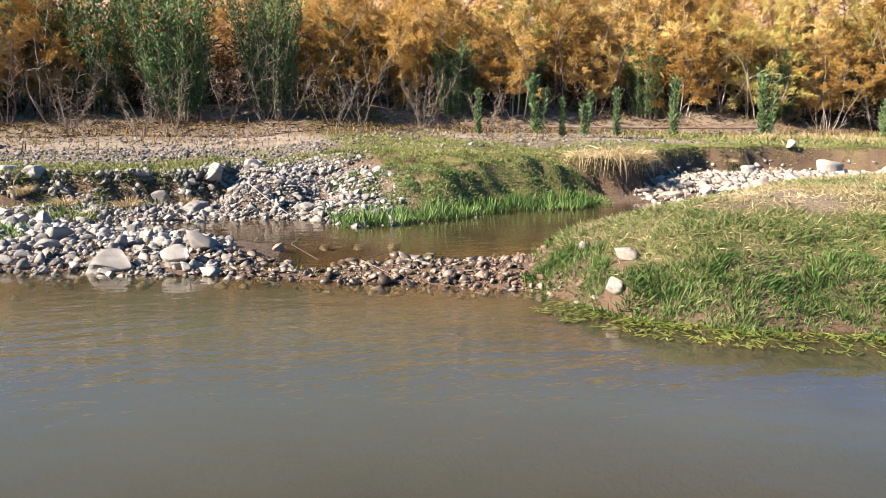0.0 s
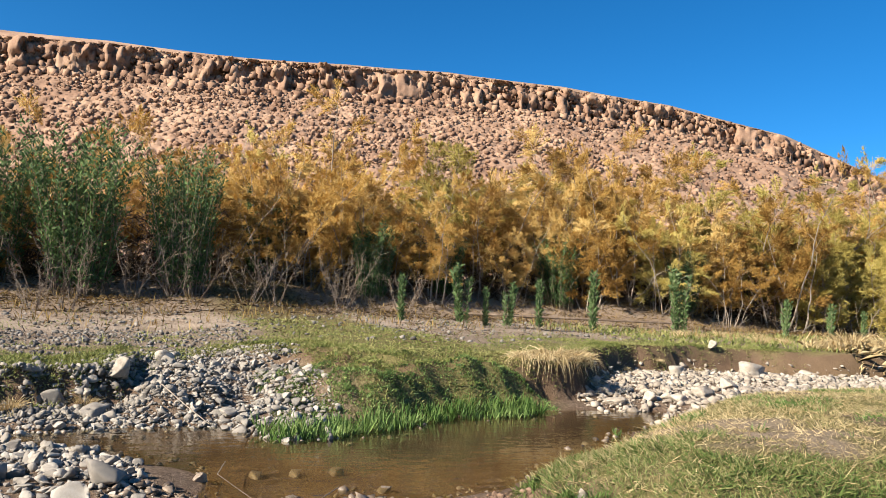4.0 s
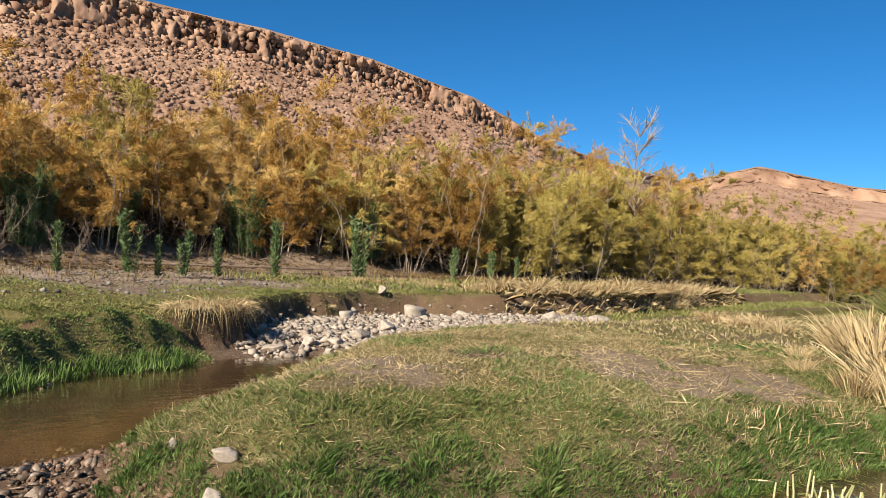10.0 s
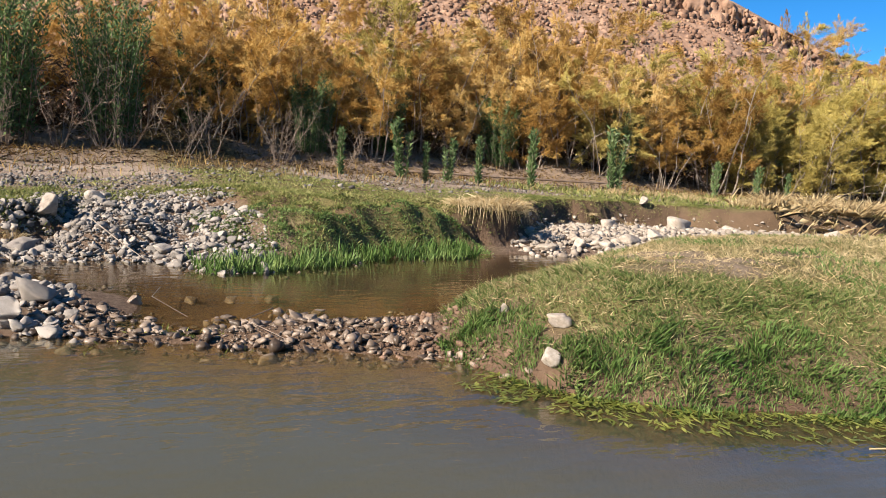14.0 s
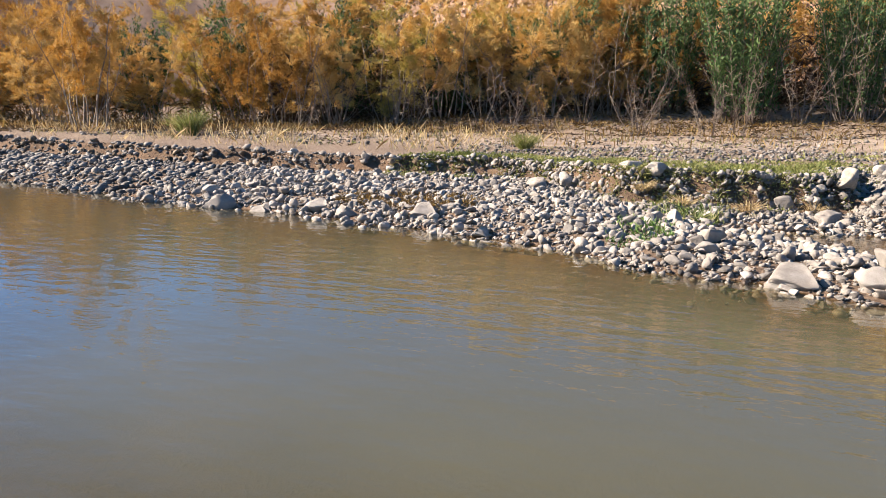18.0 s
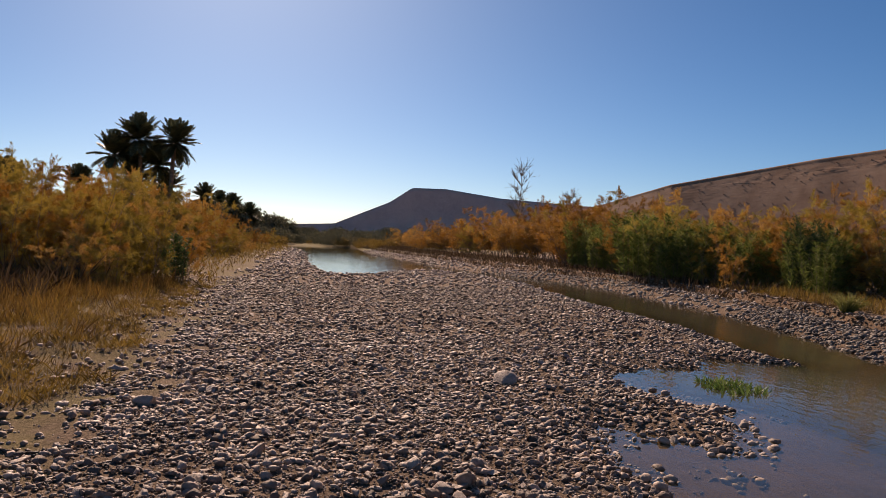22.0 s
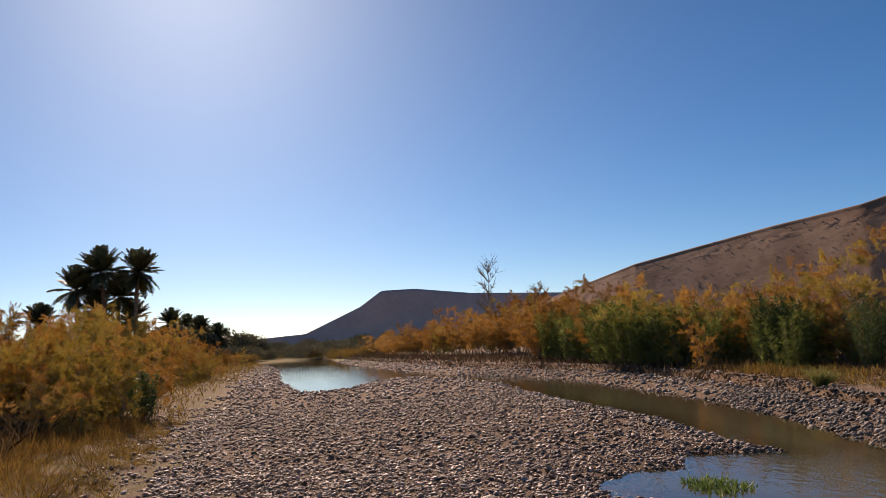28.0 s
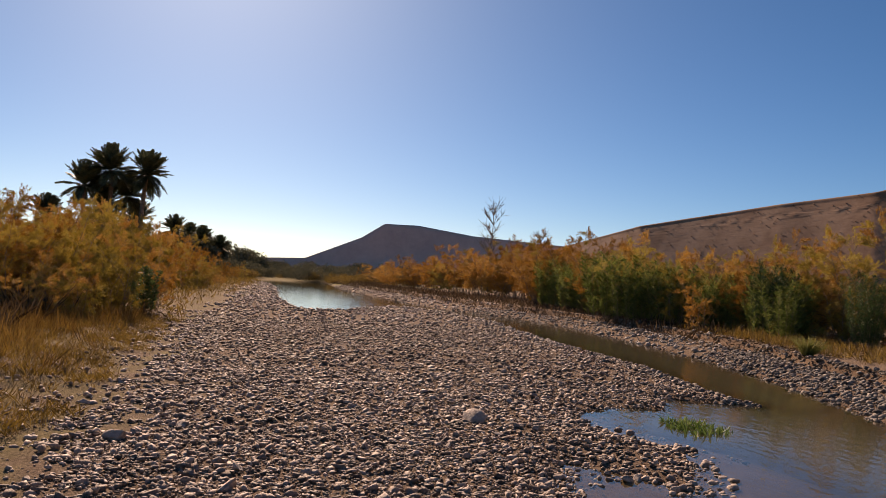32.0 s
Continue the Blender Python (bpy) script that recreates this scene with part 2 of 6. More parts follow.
def water_material():
    m = bpy.data.materials.new("river_water")
    m.use_nodes = True
    nt = m.node_tree
    nt.nodes.remove(nt.nodes["Principled BSDF"])
    att = nt.nodes.new("ShaderNodeVertexColor")
    att.layer_name = "depth"
    sep = nt.nodes.new("ShaderNodeSeparateColor")
    nt.links.new(att.outputs[0], sep.inputs[0])
    tc = nt.nodes.new("ShaderNodeTexCoord")
    mp = nt.nodes.new("ShaderNodeMapping")
    mp.inputs["Scale"].default_value = (1.6, 0.7, 1.0)
    mp.inputs["Rotation"].default_value = (0, 0, radians(25))
    nt.links.new(tc.outputs["Object"], mp.inputs["Vector"])
    rip = nt.nodes.new("ShaderNodeTexNoise")
    rip.inputs["Scale"].default_value, rip.inputs["Detail"].default_value = 5.0, 3.0
    nt.links.new(mp.outputs[0], rip.inputs["Vector"])
    bump = nt.nodes.new("ShaderNodeBump")
    bump.inputs["Strength"].default_value, bump.inputs["Distance"].default_value = 0.27, 0.02
    nt.links.new(rip.outputs[0], bump.inputs["Height"])
    murk = nt.nodes.new("ShaderNodeBsdfDiffuse")
    murk.inputs["Color"].default_value = (0.09, 0.088, 0.057, 1)
    clear = nt.nodes.new("ShaderNodeBsdfTransparent")
    clear.inputs["Color"].default_value = (0.78, 0.74, 0.6, 1)
    body = nt.nodes.new("ShaderNodeMixShader")
    nt.links.new(sep.outputs[0], body.inputs[0])
    nt.links.new(clear.outputs[0], body.inputs[1])
    nt.links.new(murk.outputs[0], body.inputs[2])
    gl = nt.nodes.new("ShaderNodeBsdfGlossy")
    gl.inputs["Roughness"].default_value = 0.03
    nt.links.new(bump.outputs[0], gl.inputs["Normal"])
    lw = nt.nodes.new("ShaderNodeLayerWeight")
    lw.inputs["Blend"].default_value = 0.5
    nt.links.new(bump.outputs[0], lw.inputs["Normal"])
    fr = nt.nodes.new("ShaderNodeMath")
    fr.operation = "POWER"
    nt.links.new(lw.outputs["Facing"], fr.inputs[0])
    fr.inputs[1].default_value = 4.6
    out = nt.nodes.new("ShaderNodeMixShader")
    nt.links.new(fr.outputs[0], out.inputs[0])
    nt.links.new(body.outputs[0], out.inputs[1])
    nt.links.new(gl.outputs[0], out.inputs[2])
    nt.links.new(out.outputs[0], nt.nodes["Material Output"].inputs["Surface"])
    return m


# ---- the lie of the land: outlines in plan ----
POOL = [(-15.4, 127), (-7, 124), (-2.7, 79), (1.4, 57.7), (4.3, 44), (6.9, 38.2), (8.4, 32.8), (8.8, 25.5), (8.9, 20.5), (8.4, 15.5), (7.6, 11.3),
        (6.9, 8.2), (6.5, 6.5), (6.3, 5.2), (6.3, 4.3), (6.07, 3.15), (5.9, 2.3), (5.7, 1.6), (5.19, 0.9), (5.02, 0.18), (4.81, -0.47), (4.6, -0.85),
        (4.5, -1.3), (4.22, -1.75), (3.99, -2.16), (3.78, -2.58), (3.4, -2.67), (3.05, -2.83), (2.72, -3.28), (2.42, -4.05), (1.97, -5.2), (1.3, -8), (0.3, -12),
        (-2, -20), (-6, -20), (-2.4, -10), (-0.6, -5), (0.4, -2.6), (0.95, -0.8), (1.0, 0.6), (0.95, 1.6), (0.85, 2.5), (1.0, 3.1), (1.24, 3.56),
        (1.75, 4.15), (1.54, 5.3), (1.65, 5.9), (1.5, 6.7), (1.5, 7.5), (1.8, 8.35), (2.35, 7.95), (2.75, 7.5), (3.05, 8.2), (3.3, 9.0), (2.9, 9.75), (2.6, 10.6), (2.75, 11.3), (3.4, 11.9), (4.3, 11.8), (4.6, 13.0), (5.4, 12.7), (6.2, 12.5), (6.0, 14.2), (6.2, 17.5), (5.7, 22.9),
        (5.3, 27.7), (5.4, 33), (4.1, 39.8), (2.5, 42.7), (0, 42.5), (-1.65, 36.6), (-3.45, 36.1), (-6, 50), (-9.1, 74.4), (-12, 93), (-22, 126)]
UPPER = [(7.07, 0.5), (6.67, -0.3), (5.8, -1.1), (4.75, -0.95), (4.6, -1.35), (5.08, -2.0), (4.78, -2.5), (5, -3), (5.27, -3.58), (6.37, -5), (7.5, -6.6),
         (8.1, -7.2), (8.47, -6.54), (8.3, -5.45), (7.94, -3.95), (7.3, -2.72), (7.0, -1.92), (7.7, -1.5), (7.6, -0.31), (7.46, 0.6)]
SIDE = [(9.2, -16), (9.8, -19), (10.8, -26), (12, -36), (12, -60), (9, -60), (9.5, -36), (8.6, -26), (8.2, -20), (8.5, -16.5)]
BANK = [(-9, 140), (-1, 85), (4, 60), (6.5, 46), (9, 39), (10.6, 33), (11, 26), (10.6, 20), (10, 15.5), (9.4, 11), (9.0, 8), (8.9, 5), (9.2, 3),
        (8.2, 1.6), (8.1, 0.6), (8.4, -0.6), (9.6, -1.0), (10.2, -1.9), (9.5, -2.8), (8.3, -3.0), (8.4, -3.6), (8.9, -4.6), (8.9, -5.6), (9.2, -6.6),
        (10.6, -7.6), (12.3, -9.6), (12.6, -12), (11.5, -15), (11, -18), (12, -25), (14, -36), (15, -60), (15, -5000), (5000, -5000), (5000, 5000), (-9, 5000)]
MOUND = [(3.78, -2.58), (3.4, -2.67), (3.05, -2.83), (2.72, -3.28), (2.42, -4.05), (1.97, -5.2), (1.3, -8), (0.3, -12), (-2, -20), (-4, -60), (6.5, -60), (6.6, -18),
         (7.3, -13), (7.7, -10), (7.5, -7.4), (6.9, -6.1), (6.1, -4.95), (5.25, -3.75), (4.8, -3.05), (4.3, -2.75)]
WEST = [(-3.9, -30), (-3.9, 10), (-4.5, 15), (-5.5, 20), (-7, 29), (-8.2, 40), (-11, 70), (-16, 124), (-60, 300), (-200, 5000), (-5000, 5000), (-5000, -30)]


def signed(poly, X, Y):
    """Distance to an outline, less than nothing inside it."""
    best = np.full(X.shape, 1e18)
    inside = np.zeros(X.shape, bool)
    for (ax, ay), (bx, by) in zip(poly, poly[1:] + poly[:1]):
        dx, dy = bx - ax, by - ay
        k = np.clip(((X - ax) * dx + (Y - ay) * dy) / (dx * dx + dy * dy), 0, 1)
        best = np.minimum(best, (X - ax - k * dx) ** 2 + (Y - ay - k * dy) ** 2)
        if ay != by:
            inside ^= ((ay > Y) != (by > Y)) & (X < dx * (Y - ay) / dy + ax)
    return np.where(inside, -1, 1) * np.sqrt(best)


def wobble(X, Y, scale, seed=0.0):
    """A cheap smooth unevenness between -1 and 1."""
    a = np.sin(X * scale * 1.3 + 1.7 * np.sin(Y * scale * 0.9 + seed) + seed) * np.cos(Y * scale * 1.1 + 1.3 * np.sin(X * scale * 0.7 - seed))
    b = np.sin((X + Y) * scale * 2.3 + 2.0 * np.sin((X - Y) * scale * 1.7 + seed) - seed) * np.cos((X - 0.6 * Y) * scale * 2.9 + seed)
    return 0.65 * a + 0.35 * b


def step(a, b, v):
    k = np.clip((v - a) / (b - a), 0, 1)
    return k * k * (3 - 2 * k)


def survey(X, Y):
    """Height of the ground, its zones (turf, sand, mud) and the distances to water, bank edge, mound and west side."""
    X, Y = np.asarray(X, float), np.asarray(Y, float)
    near = 0.12 * wobble(X, Y, 2.1, 0.4) + 0.06 * wobble(X, Y, 5.3, 1.9)
    water = np.minimum(np.minimum(signed(POOL, X, Y), signed(UPPER, X, Y)), signed(SIDE, X, Y)) + near * step(60, 5, np.hypot(X, Y))
    bank = -signed(BANK, X, Y) + near
    mound = -signed(MOUND, X, Y) + 0.6 * near
    west = -signed(WEST, X, Y) + 2 * near
    shoal = 0.27 * step(5.6, 2.2, np.hypot((X - 1.8) * 1.25, Y - 7.3))
    shoal = np.maximum(shoal, 0.2 * step(0.1, -0.1, signed(UPPER, X, Y)))
    z = np.where(water < 0, np.maximum(-0.4, (0.3 - shoal) * water), 0.13 * (1 - np.exp(-np.maximum(water, 0) / 0.6)))
    z = z + np.where(water > 0, 0.025 * wobble(X, Y, 1.1, 3.0) + 0.012 * wobble(X, Y, 6.0, 2.0), 0) * step(0, 0.6, water)
    rise = 0.018
    lip = 0.34 + 0.15 * step(-0.8, -3.2, Y)
    hump = np.interp(Y, [-34, -24, -4, 3, 14, 20], [0.25, 1.0, 1.05, 0.65, 0.2, 0.0]) * step(9.3, 15.0, bank + 0.6 * wobble(X, Y, 0.7, 1.0))
    low = step(1.2, 3.0, Y)
    chute = step(-0.5, -1.1, Y) * step(-5.7, -5.0, Y)
    z = z + (step(-0.04, 0.15, bank) * (1 - chute) + chute * step(-1.7, 0.5, bank + 0.3 * wobble(X, Y, 1.9, 2.0)) * step(0, 0.5, water)) * (lip - 0.13 * low) + 0.08 * low * step(-2.4, 0, bank) * step(0, 0.4, water) + rise * np.clip(bank, 0, 60) + hump
    z = z + chute * 0.09 * (wobble(X, Y, 3.6, 2.0) + 0.6 * wobble(X, Y, 7.1, 5.0)) * step(-1.5, -0.9, bank) * step(0.7, 0.1, bank) * step(0.1, 0.5, water) * step(-1.9, -2.5, Y)
    z = z + np.where(mound > 0, 0.42 * (1 - np.exp(-np.maximum(mound, 0) / 0.5)), 0)
    z = z + step(0, 1.2, west) * 0.2 + 0.02 * np.clip(west, 0, 40)
    far = step(60, 400, np.hypot(X, Y))
    z = z * (1 - far) + far * 1.0
    z = np.where(water < 0, np.minimum(z, -0.006 + (0.3 - shoal) * np.maximum(water, -1.3)), z)
    turf = np.maximum(step(0.05, 0.5, mound), step(0.0, 0.25, bank) * step(2.4, 1.0, bank + 0.9 * wobble(X, Y, 0.8, 5)) * step(5, 1, Y) * step(-0.35, 0.25, wobble(X, Y, 2.3, 1.5) + 0.7 * step(-1.0, -4.0, Y)))
    turf = turf * step(-0.75, 0.35, wobble(X, Y, 1.4, 7.0) + 0.35 * wobble(X, Y, 4.2, 3.0) + 0.2)
    turf = np.maximum(turf, step(-1.6, -0.6, bank) * step(-2.4, -3.2, Y) * step(-6.0, -5.2, Y) * step(6.4, 7.0, X) * step(0, 0.1, water))
    sand = np.maximum(step(0.1, 0.8, bank) * (0.35 + 0.65 * step(2.2, 4.2, bank + 1.2 * wobble(X, Y, 0.7, 4.0) + 0.6 * wobble(X, Y, 2.6, 4.0))), 0.15 * step(-1.4, 0.4, west + 0.8 * wobble(X, Y, 0.6, 2)))
    upstream = 0.75 * step(95, 55, Y) * step(22, 30, Y) * step(-2.5, 0.0, bank)
    litter = np.maximum(upstream, 0.5 * step(-0.1, 0.5, wobble(X, Y, 1.7, 8.0) + 0.4 * wobble(X, Y, 5.1, 2.0)) * step(2.5, 4.5, bank))
    litter = np.maximum(np.maximum(litter, 0.4 * step(6.0, 9.0, bank + 1.5 * wobble(X, Y, 0.9, 2)) * step(60, 40, bank)), 0.25 * step(-1.5, 0.4, west + 0.5 * wobble(X, Y, 0.8, 2)))
    # dark strip on the cut face: the ledge's shadow line painted as earth
    litter = np.maximum(litter, (0.85 - 0.1 * low) * step(-0.2, -0.04, bank) * step(0.24, 0.1, bank) * step(0.1, 0.3, water))
    turf = np.maximum(turf, 0.7 * step(-1.6, -0.4, west + 0.7 * wobble(X, Y, 0.9, 3)) * step(-0.6, 0.3, wobble(X, Y, 2.6, 2)))
    turf = np.maximum(turf, step(65, 95, Y) * step(300, 230, Y))
    # sand added on the far flat to reflect warm light onto the mesa
    sand = np.maximum(sand, step(230, 300, Y))
    turf = np.maximum(turf, step(-12, -14, Y) * step(0.4, -0.2, bank) * step(0, 0.5, water))
    mud = np.maximum(np.maximum(step(0.12, -0.05, water), 0.8 * step(0.5, 0.3, abs((X - 4.4) - 0.46 * (Y + 1.35))) * step(-3.2, -2.6, Y) * step(-0.5, -0.9, Y)), 0.8 * step(0.4, 0.0, mound) * step(-0.3, 0.0, mound))
    bed = step(0.02, 0.28, shoal) * step(0.1, -0.1, water) * step(2.0, 4.0, Y)
    sand, mud = np.maximum(sand, bed), mud * (1 - 0.22 * bed)
    bare = step(1.0, 0.4, np.hypot((X - 3.0) / 1.6, (Y + 6.9) / 1.3) + 0.4 * wobble(X, Y, 2.2, 6.0)) + step(1.0, 0.4, np.hypot((X - 4.3) / 1.2, (Y + 4.5) / 0.7) + 0.4 * wobble(X, Y, 3.2, 6.0))
    bare = 0.95 * np.clip(bare, 0, 1) * step(-0.5, 0.2, wobble(X, Y, 6.1, 1.0) + 0.4)
    litter = np.maximum(litter, 0.2 * bare)
    turf, sand = turf * (1 - 0.85 * bare), np.maximum(sand, 0.75 * bare)
    return z, turf, sand, np.maximum(mud, litter), water, bank, mound, west


def lie(X, Y):
    return survey(X, Y)[:4]


def height(x, y):
    return float(lie(np.array([x]), np.array([y]))[0][0])


def graded(lo, fine_lo, fine_hi, hi, d, grow):
    """Coordinates that are close together in the middle and ever further apart outwards."""
    mid = list(np.arange(fine_lo, fine_hi + d / 2, d))
    a, s = [fine_lo], d
    while a[-1] > lo:
        s *= grow
        a.append(a[-1] - s)
    b, s = [mid[-1]], d
    while b[-1] < hi:
        s *= grow
        b.append(b[-1] + s)
    return np.array(a[:0:-1] + mid + b[1:])


def mesh_from(name, verts, faces, mat, smooth=False):
    me = bpy.data.meshes.new(name)
    verts = np.asarray(verts, np.float32)
    if isinstance(faces, np.ndarray):
        n, k = faces.shape
        me.vertices.add(len(verts))
        me.vertices.foreach_set("co", verts.ravel())
        me.loops.add(n * k)
        me.loops.foreach_set("vertex_index", faces.astype(np.int32).ravel())
        me.polygons.add(n)
        me.polygons.foreach_set("loop_start", np.arange(0, n * k, k, dtype=np.int32))
        me.polygons.foreach_set("loop_total", np.full(n, k, np.int32))
        me.update(calc_edges=True)
        me.validate()
    else:
        me.from_pydata([tuple(v) for v in verts], [], faces)
    if smooth:
        me.polygons.foreach_set("use_smooth", np.ones(len(me.polygons), bool))
    me.materials.append(mat)
    return me


def thing(name, label, category, group="", kind="", data=None, at=None):
    ob = new(name, data)
    if at is not None:
        ob.matrix_basis = at
    return tagged(ob, label, category, group, kind)


def part(name, mesh, parent, label=""):
    ob = new(name, mesh)
    ob.parent = parent
    return tagged(ob, label)


def sheet(xs, ys):
    X, Y = np.meshgrid(xs, ys)
    i = np.arange(len(xs) * len(ys)).reshape(len(ys), len(xs))
    return X, Y, np.stack([i[:-1, :-1], i[:-1, 1:], i[1:, 1:], i[1:, :-1]], -1).reshape(-1, 4)


def paint(me, layer, rgb):
    att = me.color_attributes.new(layer, "FLOAT_COLOR", "POINT")
    att.data.foreach_set("color", np.column_stack([rgb, np.ones(len(rgb))]).astype(np.float32).ravel())


gx, gy = graded(-4500, -5, 13, 4500, 0.12, 1.07), graded(-4500, -10, 16, 4500, 0.14, 1.05)
X, Y, F = sheet(gx, gy)
Z, TURF, SAND, MUD = lie(X, Y)
me = mesh_from("ground", np.stack([X, Y, Z], -1).reshape(-1, 3), F, ground_material(), True)
paint(me, "zone", np.stack([TURF, SAND, MUD], -1).reshape(-1, 3))
thing("ground", "stony river bed with sand, turf and gravel banks", "ground", kind="structure", data=me)

wx, wy = graded(-40, -4, 13, 40, 0.12, 1.15), graded(-62, -12, 24, 130, 0.14, 1.06)
X, Y, F = sheet(wx, wy)
deep = np.maximum(-lie(X, Y)[0], 0)
me = mesh_from("water", np.stack([X, Y, 0 * X], -1).reshape(-1, 3), F, water_material(), True)
clear = 0.62 * step(0.2, -0.2, signed(UPPER, X, Y))
murky = ((1 - np.exp(-deep / 0.3)) * (1 - clear)).reshape(-1, 1)
paint(me, "depth", np.repeat(murky, 3, 1))
thing("water", "murky green-brown shallow river water reflecting the sky", "water", kind="structure", data=me)

# ---- hills ----
RIDGE = [(-178, 5.0, 420), (-165, 6.6, 380), (-159, 8.1, 360), (-154, 7.0, 330), (-149, 8.2, 240), (-144, 9.8, 205), (-138, 13.0, 180), (-130, 15.4, 165), (-122, 16.8, 152),
         (-113, 17.6, 145), (-105, 17.6, 140), (-97, 17.2, 138), (-88, 16.9, 140), (-81, 16.2, 145), (-70, 14.5, 158), (-58, 12.0, 170), (-47, 9.9, 181), (-43.4, 9.2, 186),
         (-35.7, 7.4, 194), (-30, 6.6, 206), (-24, 5.5, 220), (-20.4, 4.8, 228), (-15.4, 3.2, 242), (-11, 1.7, 255), (-6, 0.4, 270)]


SLOPE = ([0, 0.35, 0.8, 0.872, 0.89, 0.93, 1.0, 1.5], [0, 0.27, 0.74, 0.81, 0.925, 0.957, 1.0, 1.02])


def foot_of(az):
    return np.interp(az, [-150, -95, -78, -63, -50, -20], [0.42, 0.42, 0.58, 0.83, 0.905, 0.905])


def hillside():
    az = np.concatenate([np.arange(-176, -150, 0.4), np.arange(-150, -60, 0.14), np.arange(-60, -6, 0.2)])
    el, rr = (np.interp(az, [r[0] for r in RIDGE], [r[k] for r in RIDGE]) for k in (1, 2))
    top = rr * np.tan(np.radians(el)) + 1.2
    # slope from the foot to the rim, a broken scarp, then the flat top behind
    s = np.concatenate([np.linspace(0, 0.4, 14), np.linspace(0.41, 0.84, 105), np.linspace(0.843, 0.93, 46), np.linspace(0.94, 1.0, 8), [1.1, 1.5]])
    prof = np.interp(s, *SLOPE)
    A, S = np.meshgrid(np.radians(az), s)
    foot = rr * foot_of(az)
    R = foot + (rr - foot) * S
    soft = np.interp(s, [0, 0.97, 0.985, 1.0, 1.5], [0, 0.965, 0.99, 1.0, 1.02])
    calm = step(-64, -48, az)
    H = -1.0 + (top + 1.0) * (prof[:, None] * (1 - calm) + soft[:, None] * calm)
    V = np.stack([-np.sin(A) * R, np.cos(A) * R, H], -1).reshape(-1, 3)
    quiet = 1 - 0.93 * step(-68, -50, np.degrees(A).ravel())
    sv = S.ravel()
    rubble = np.interp(sv, [0, 0.1, 0.86, 0.9, 0.93, 1.0, 1.5], [0.3, 0.9, 1.0, 0.5, 0.12, 0.05, 0.0]) * quiet
    column = np.interp(sv, [0, 0.84, 0.875, 0.893, 0.915, 0.94, 1.5], [0, 0, 1.0, 1.0, 0.25, 0, 0]) * (1 - 0.95 * step(-62, -46, np.degrees(A).ravel()))
    D = np.empty((len(V), 2))
    for k, p in enumerate(V):
        q = Vector(p)
        d, pts = noise.voronoi(q * 1.15)
        D[k, 0] = 0.75 * noise.noise(q * 0.11) + 0.55 * noise.cell(pts[0] * 7.3) + 0.3 * min(1.0, 7.0 * (d[1] - d[0])) - 0.3
        D[k, 1] = 0.0
        if column[k] > 0.01:
            w = 0.5 * noise.noise(q * 0.5)
            D[k, 1] = 1.5 * noise.cell(Vector((q.x * 0.42 + w, q.y * 0.42 + w, q.z * 0.12))) + 0.9 * noise.cell(Vector((q.x * 0.95 - w, q.y * 0.95 + w, q.z * 0.4))) + 0.8 * noise.noise(q * 0.06)
    out = np.stack([np.sin(A).ravel(), -np.cos(A).ravel(), 0 * A.ravel()], -1)
    V += out * (0.4 * rubble * D[:, 0] + 1.2 * column * D[:, 1])[:, None]
    V[:, 2] += 0.25 * rubble * D[:, 0] * (sv < 0.885)
    i = np.arange(V.shape[0]).reshape(A.shape)
    F = np.stack([i[:-1, :-1], i[1:, :-1], i[1:, 1:], i[:-1, 1:]], -1).reshape(-1, 4)
    thing("hillside", "barren reddish rocky hillside with a broken scarp along its rim", "hill", kind="structure", data=mesh_from("hillside", V, F[:, ::-1], M_HILL))


hillside()


def mesa():
    prof = [(30, 0.2), (20, 0.5), (12, 0.8), (8, 0.9), (4.8, 1.05), (0.6, 2.85), (-1.1, 4.0), (-3.7, 4.0), (-8, 3.4), (-15, 2.95), (-22, 2.4), (-30, 1.5)]
    az = np.arange(-30, 30, 0.25)
    el = np.interp(-az, [-p[0] for p in prof], [p[1] for p in prof])
    R = 1300.0
    full = R * np.tan(np.radians(el)) + 1.5
    run = 0.5 * np.convolve(np.pad(full, 24, mode="edge"), np.full(49, 1 / 49), mode="valid")
    rows = []
    for s in np.linspace(0, 1, 14):
        r = R - run * (1 - s)
        h = full * s
        rows.append(np.stack([-np.sin(np.radians(az)) * r, np.cos(np.radians(az)) * r, h - 1], -1))
    rows.append(rows[-1] * np.array([1.4, 1.4, 1.0]))
    V = np.array(rows)
    i = np.arange(V.shape[0] * V.shape[1]).reshape(V.shape[:2])
    F = np.stack([i[:-1, :-1], i[:-1, 1:], i[1:, 1:], i[1:, :-1]], -1).reshape(-1, 4)
    thing("far_mesa", "distant flat-topped purple-brown mesa with haze put into its pale colour", "hill", kind="structure", data=mesh_from("far_mesa", V.reshape(-1, 3), F[:, ::-1], M_MESA))


mesa()


# ---- stones ----
def stone_shape(seed, sub, rough=0.22, cut=0.2):
    """A rounded river stone about one unit across."""
    bm = bmesh.new()
    bmesh.ops.create_icosphere(bm, subdivisions=sub, radius=0.5)
    off = Vector((seed * 7.3, seed * 3.1, seed * 1.7))
    for v in bm.verts:
        p = v.co.copy()
        v.co = p * (1 + rough * noise.noise(p * 2.2 + off) * 2 + 0.1 * noise.noise(p * 5 + off))
    V = np.array([v.co[:] for v in bm.verts])
    T = np.array([[v.index for v in f.verts] for f in bm.faces])
    bm.free()
    r = np.random.default_rng(seed * 13 + 5)
    for k in range(11):
        d = r.normal(size=3)
        d /= np.linalg.norm(d)
        over = V @ d - r.uniform(cut, 0.42)
        V -= np.maximum(over, 0)[:, None] * d * 0.97
    return V / (V[:, :2].max() - V[:, :2].min()), T


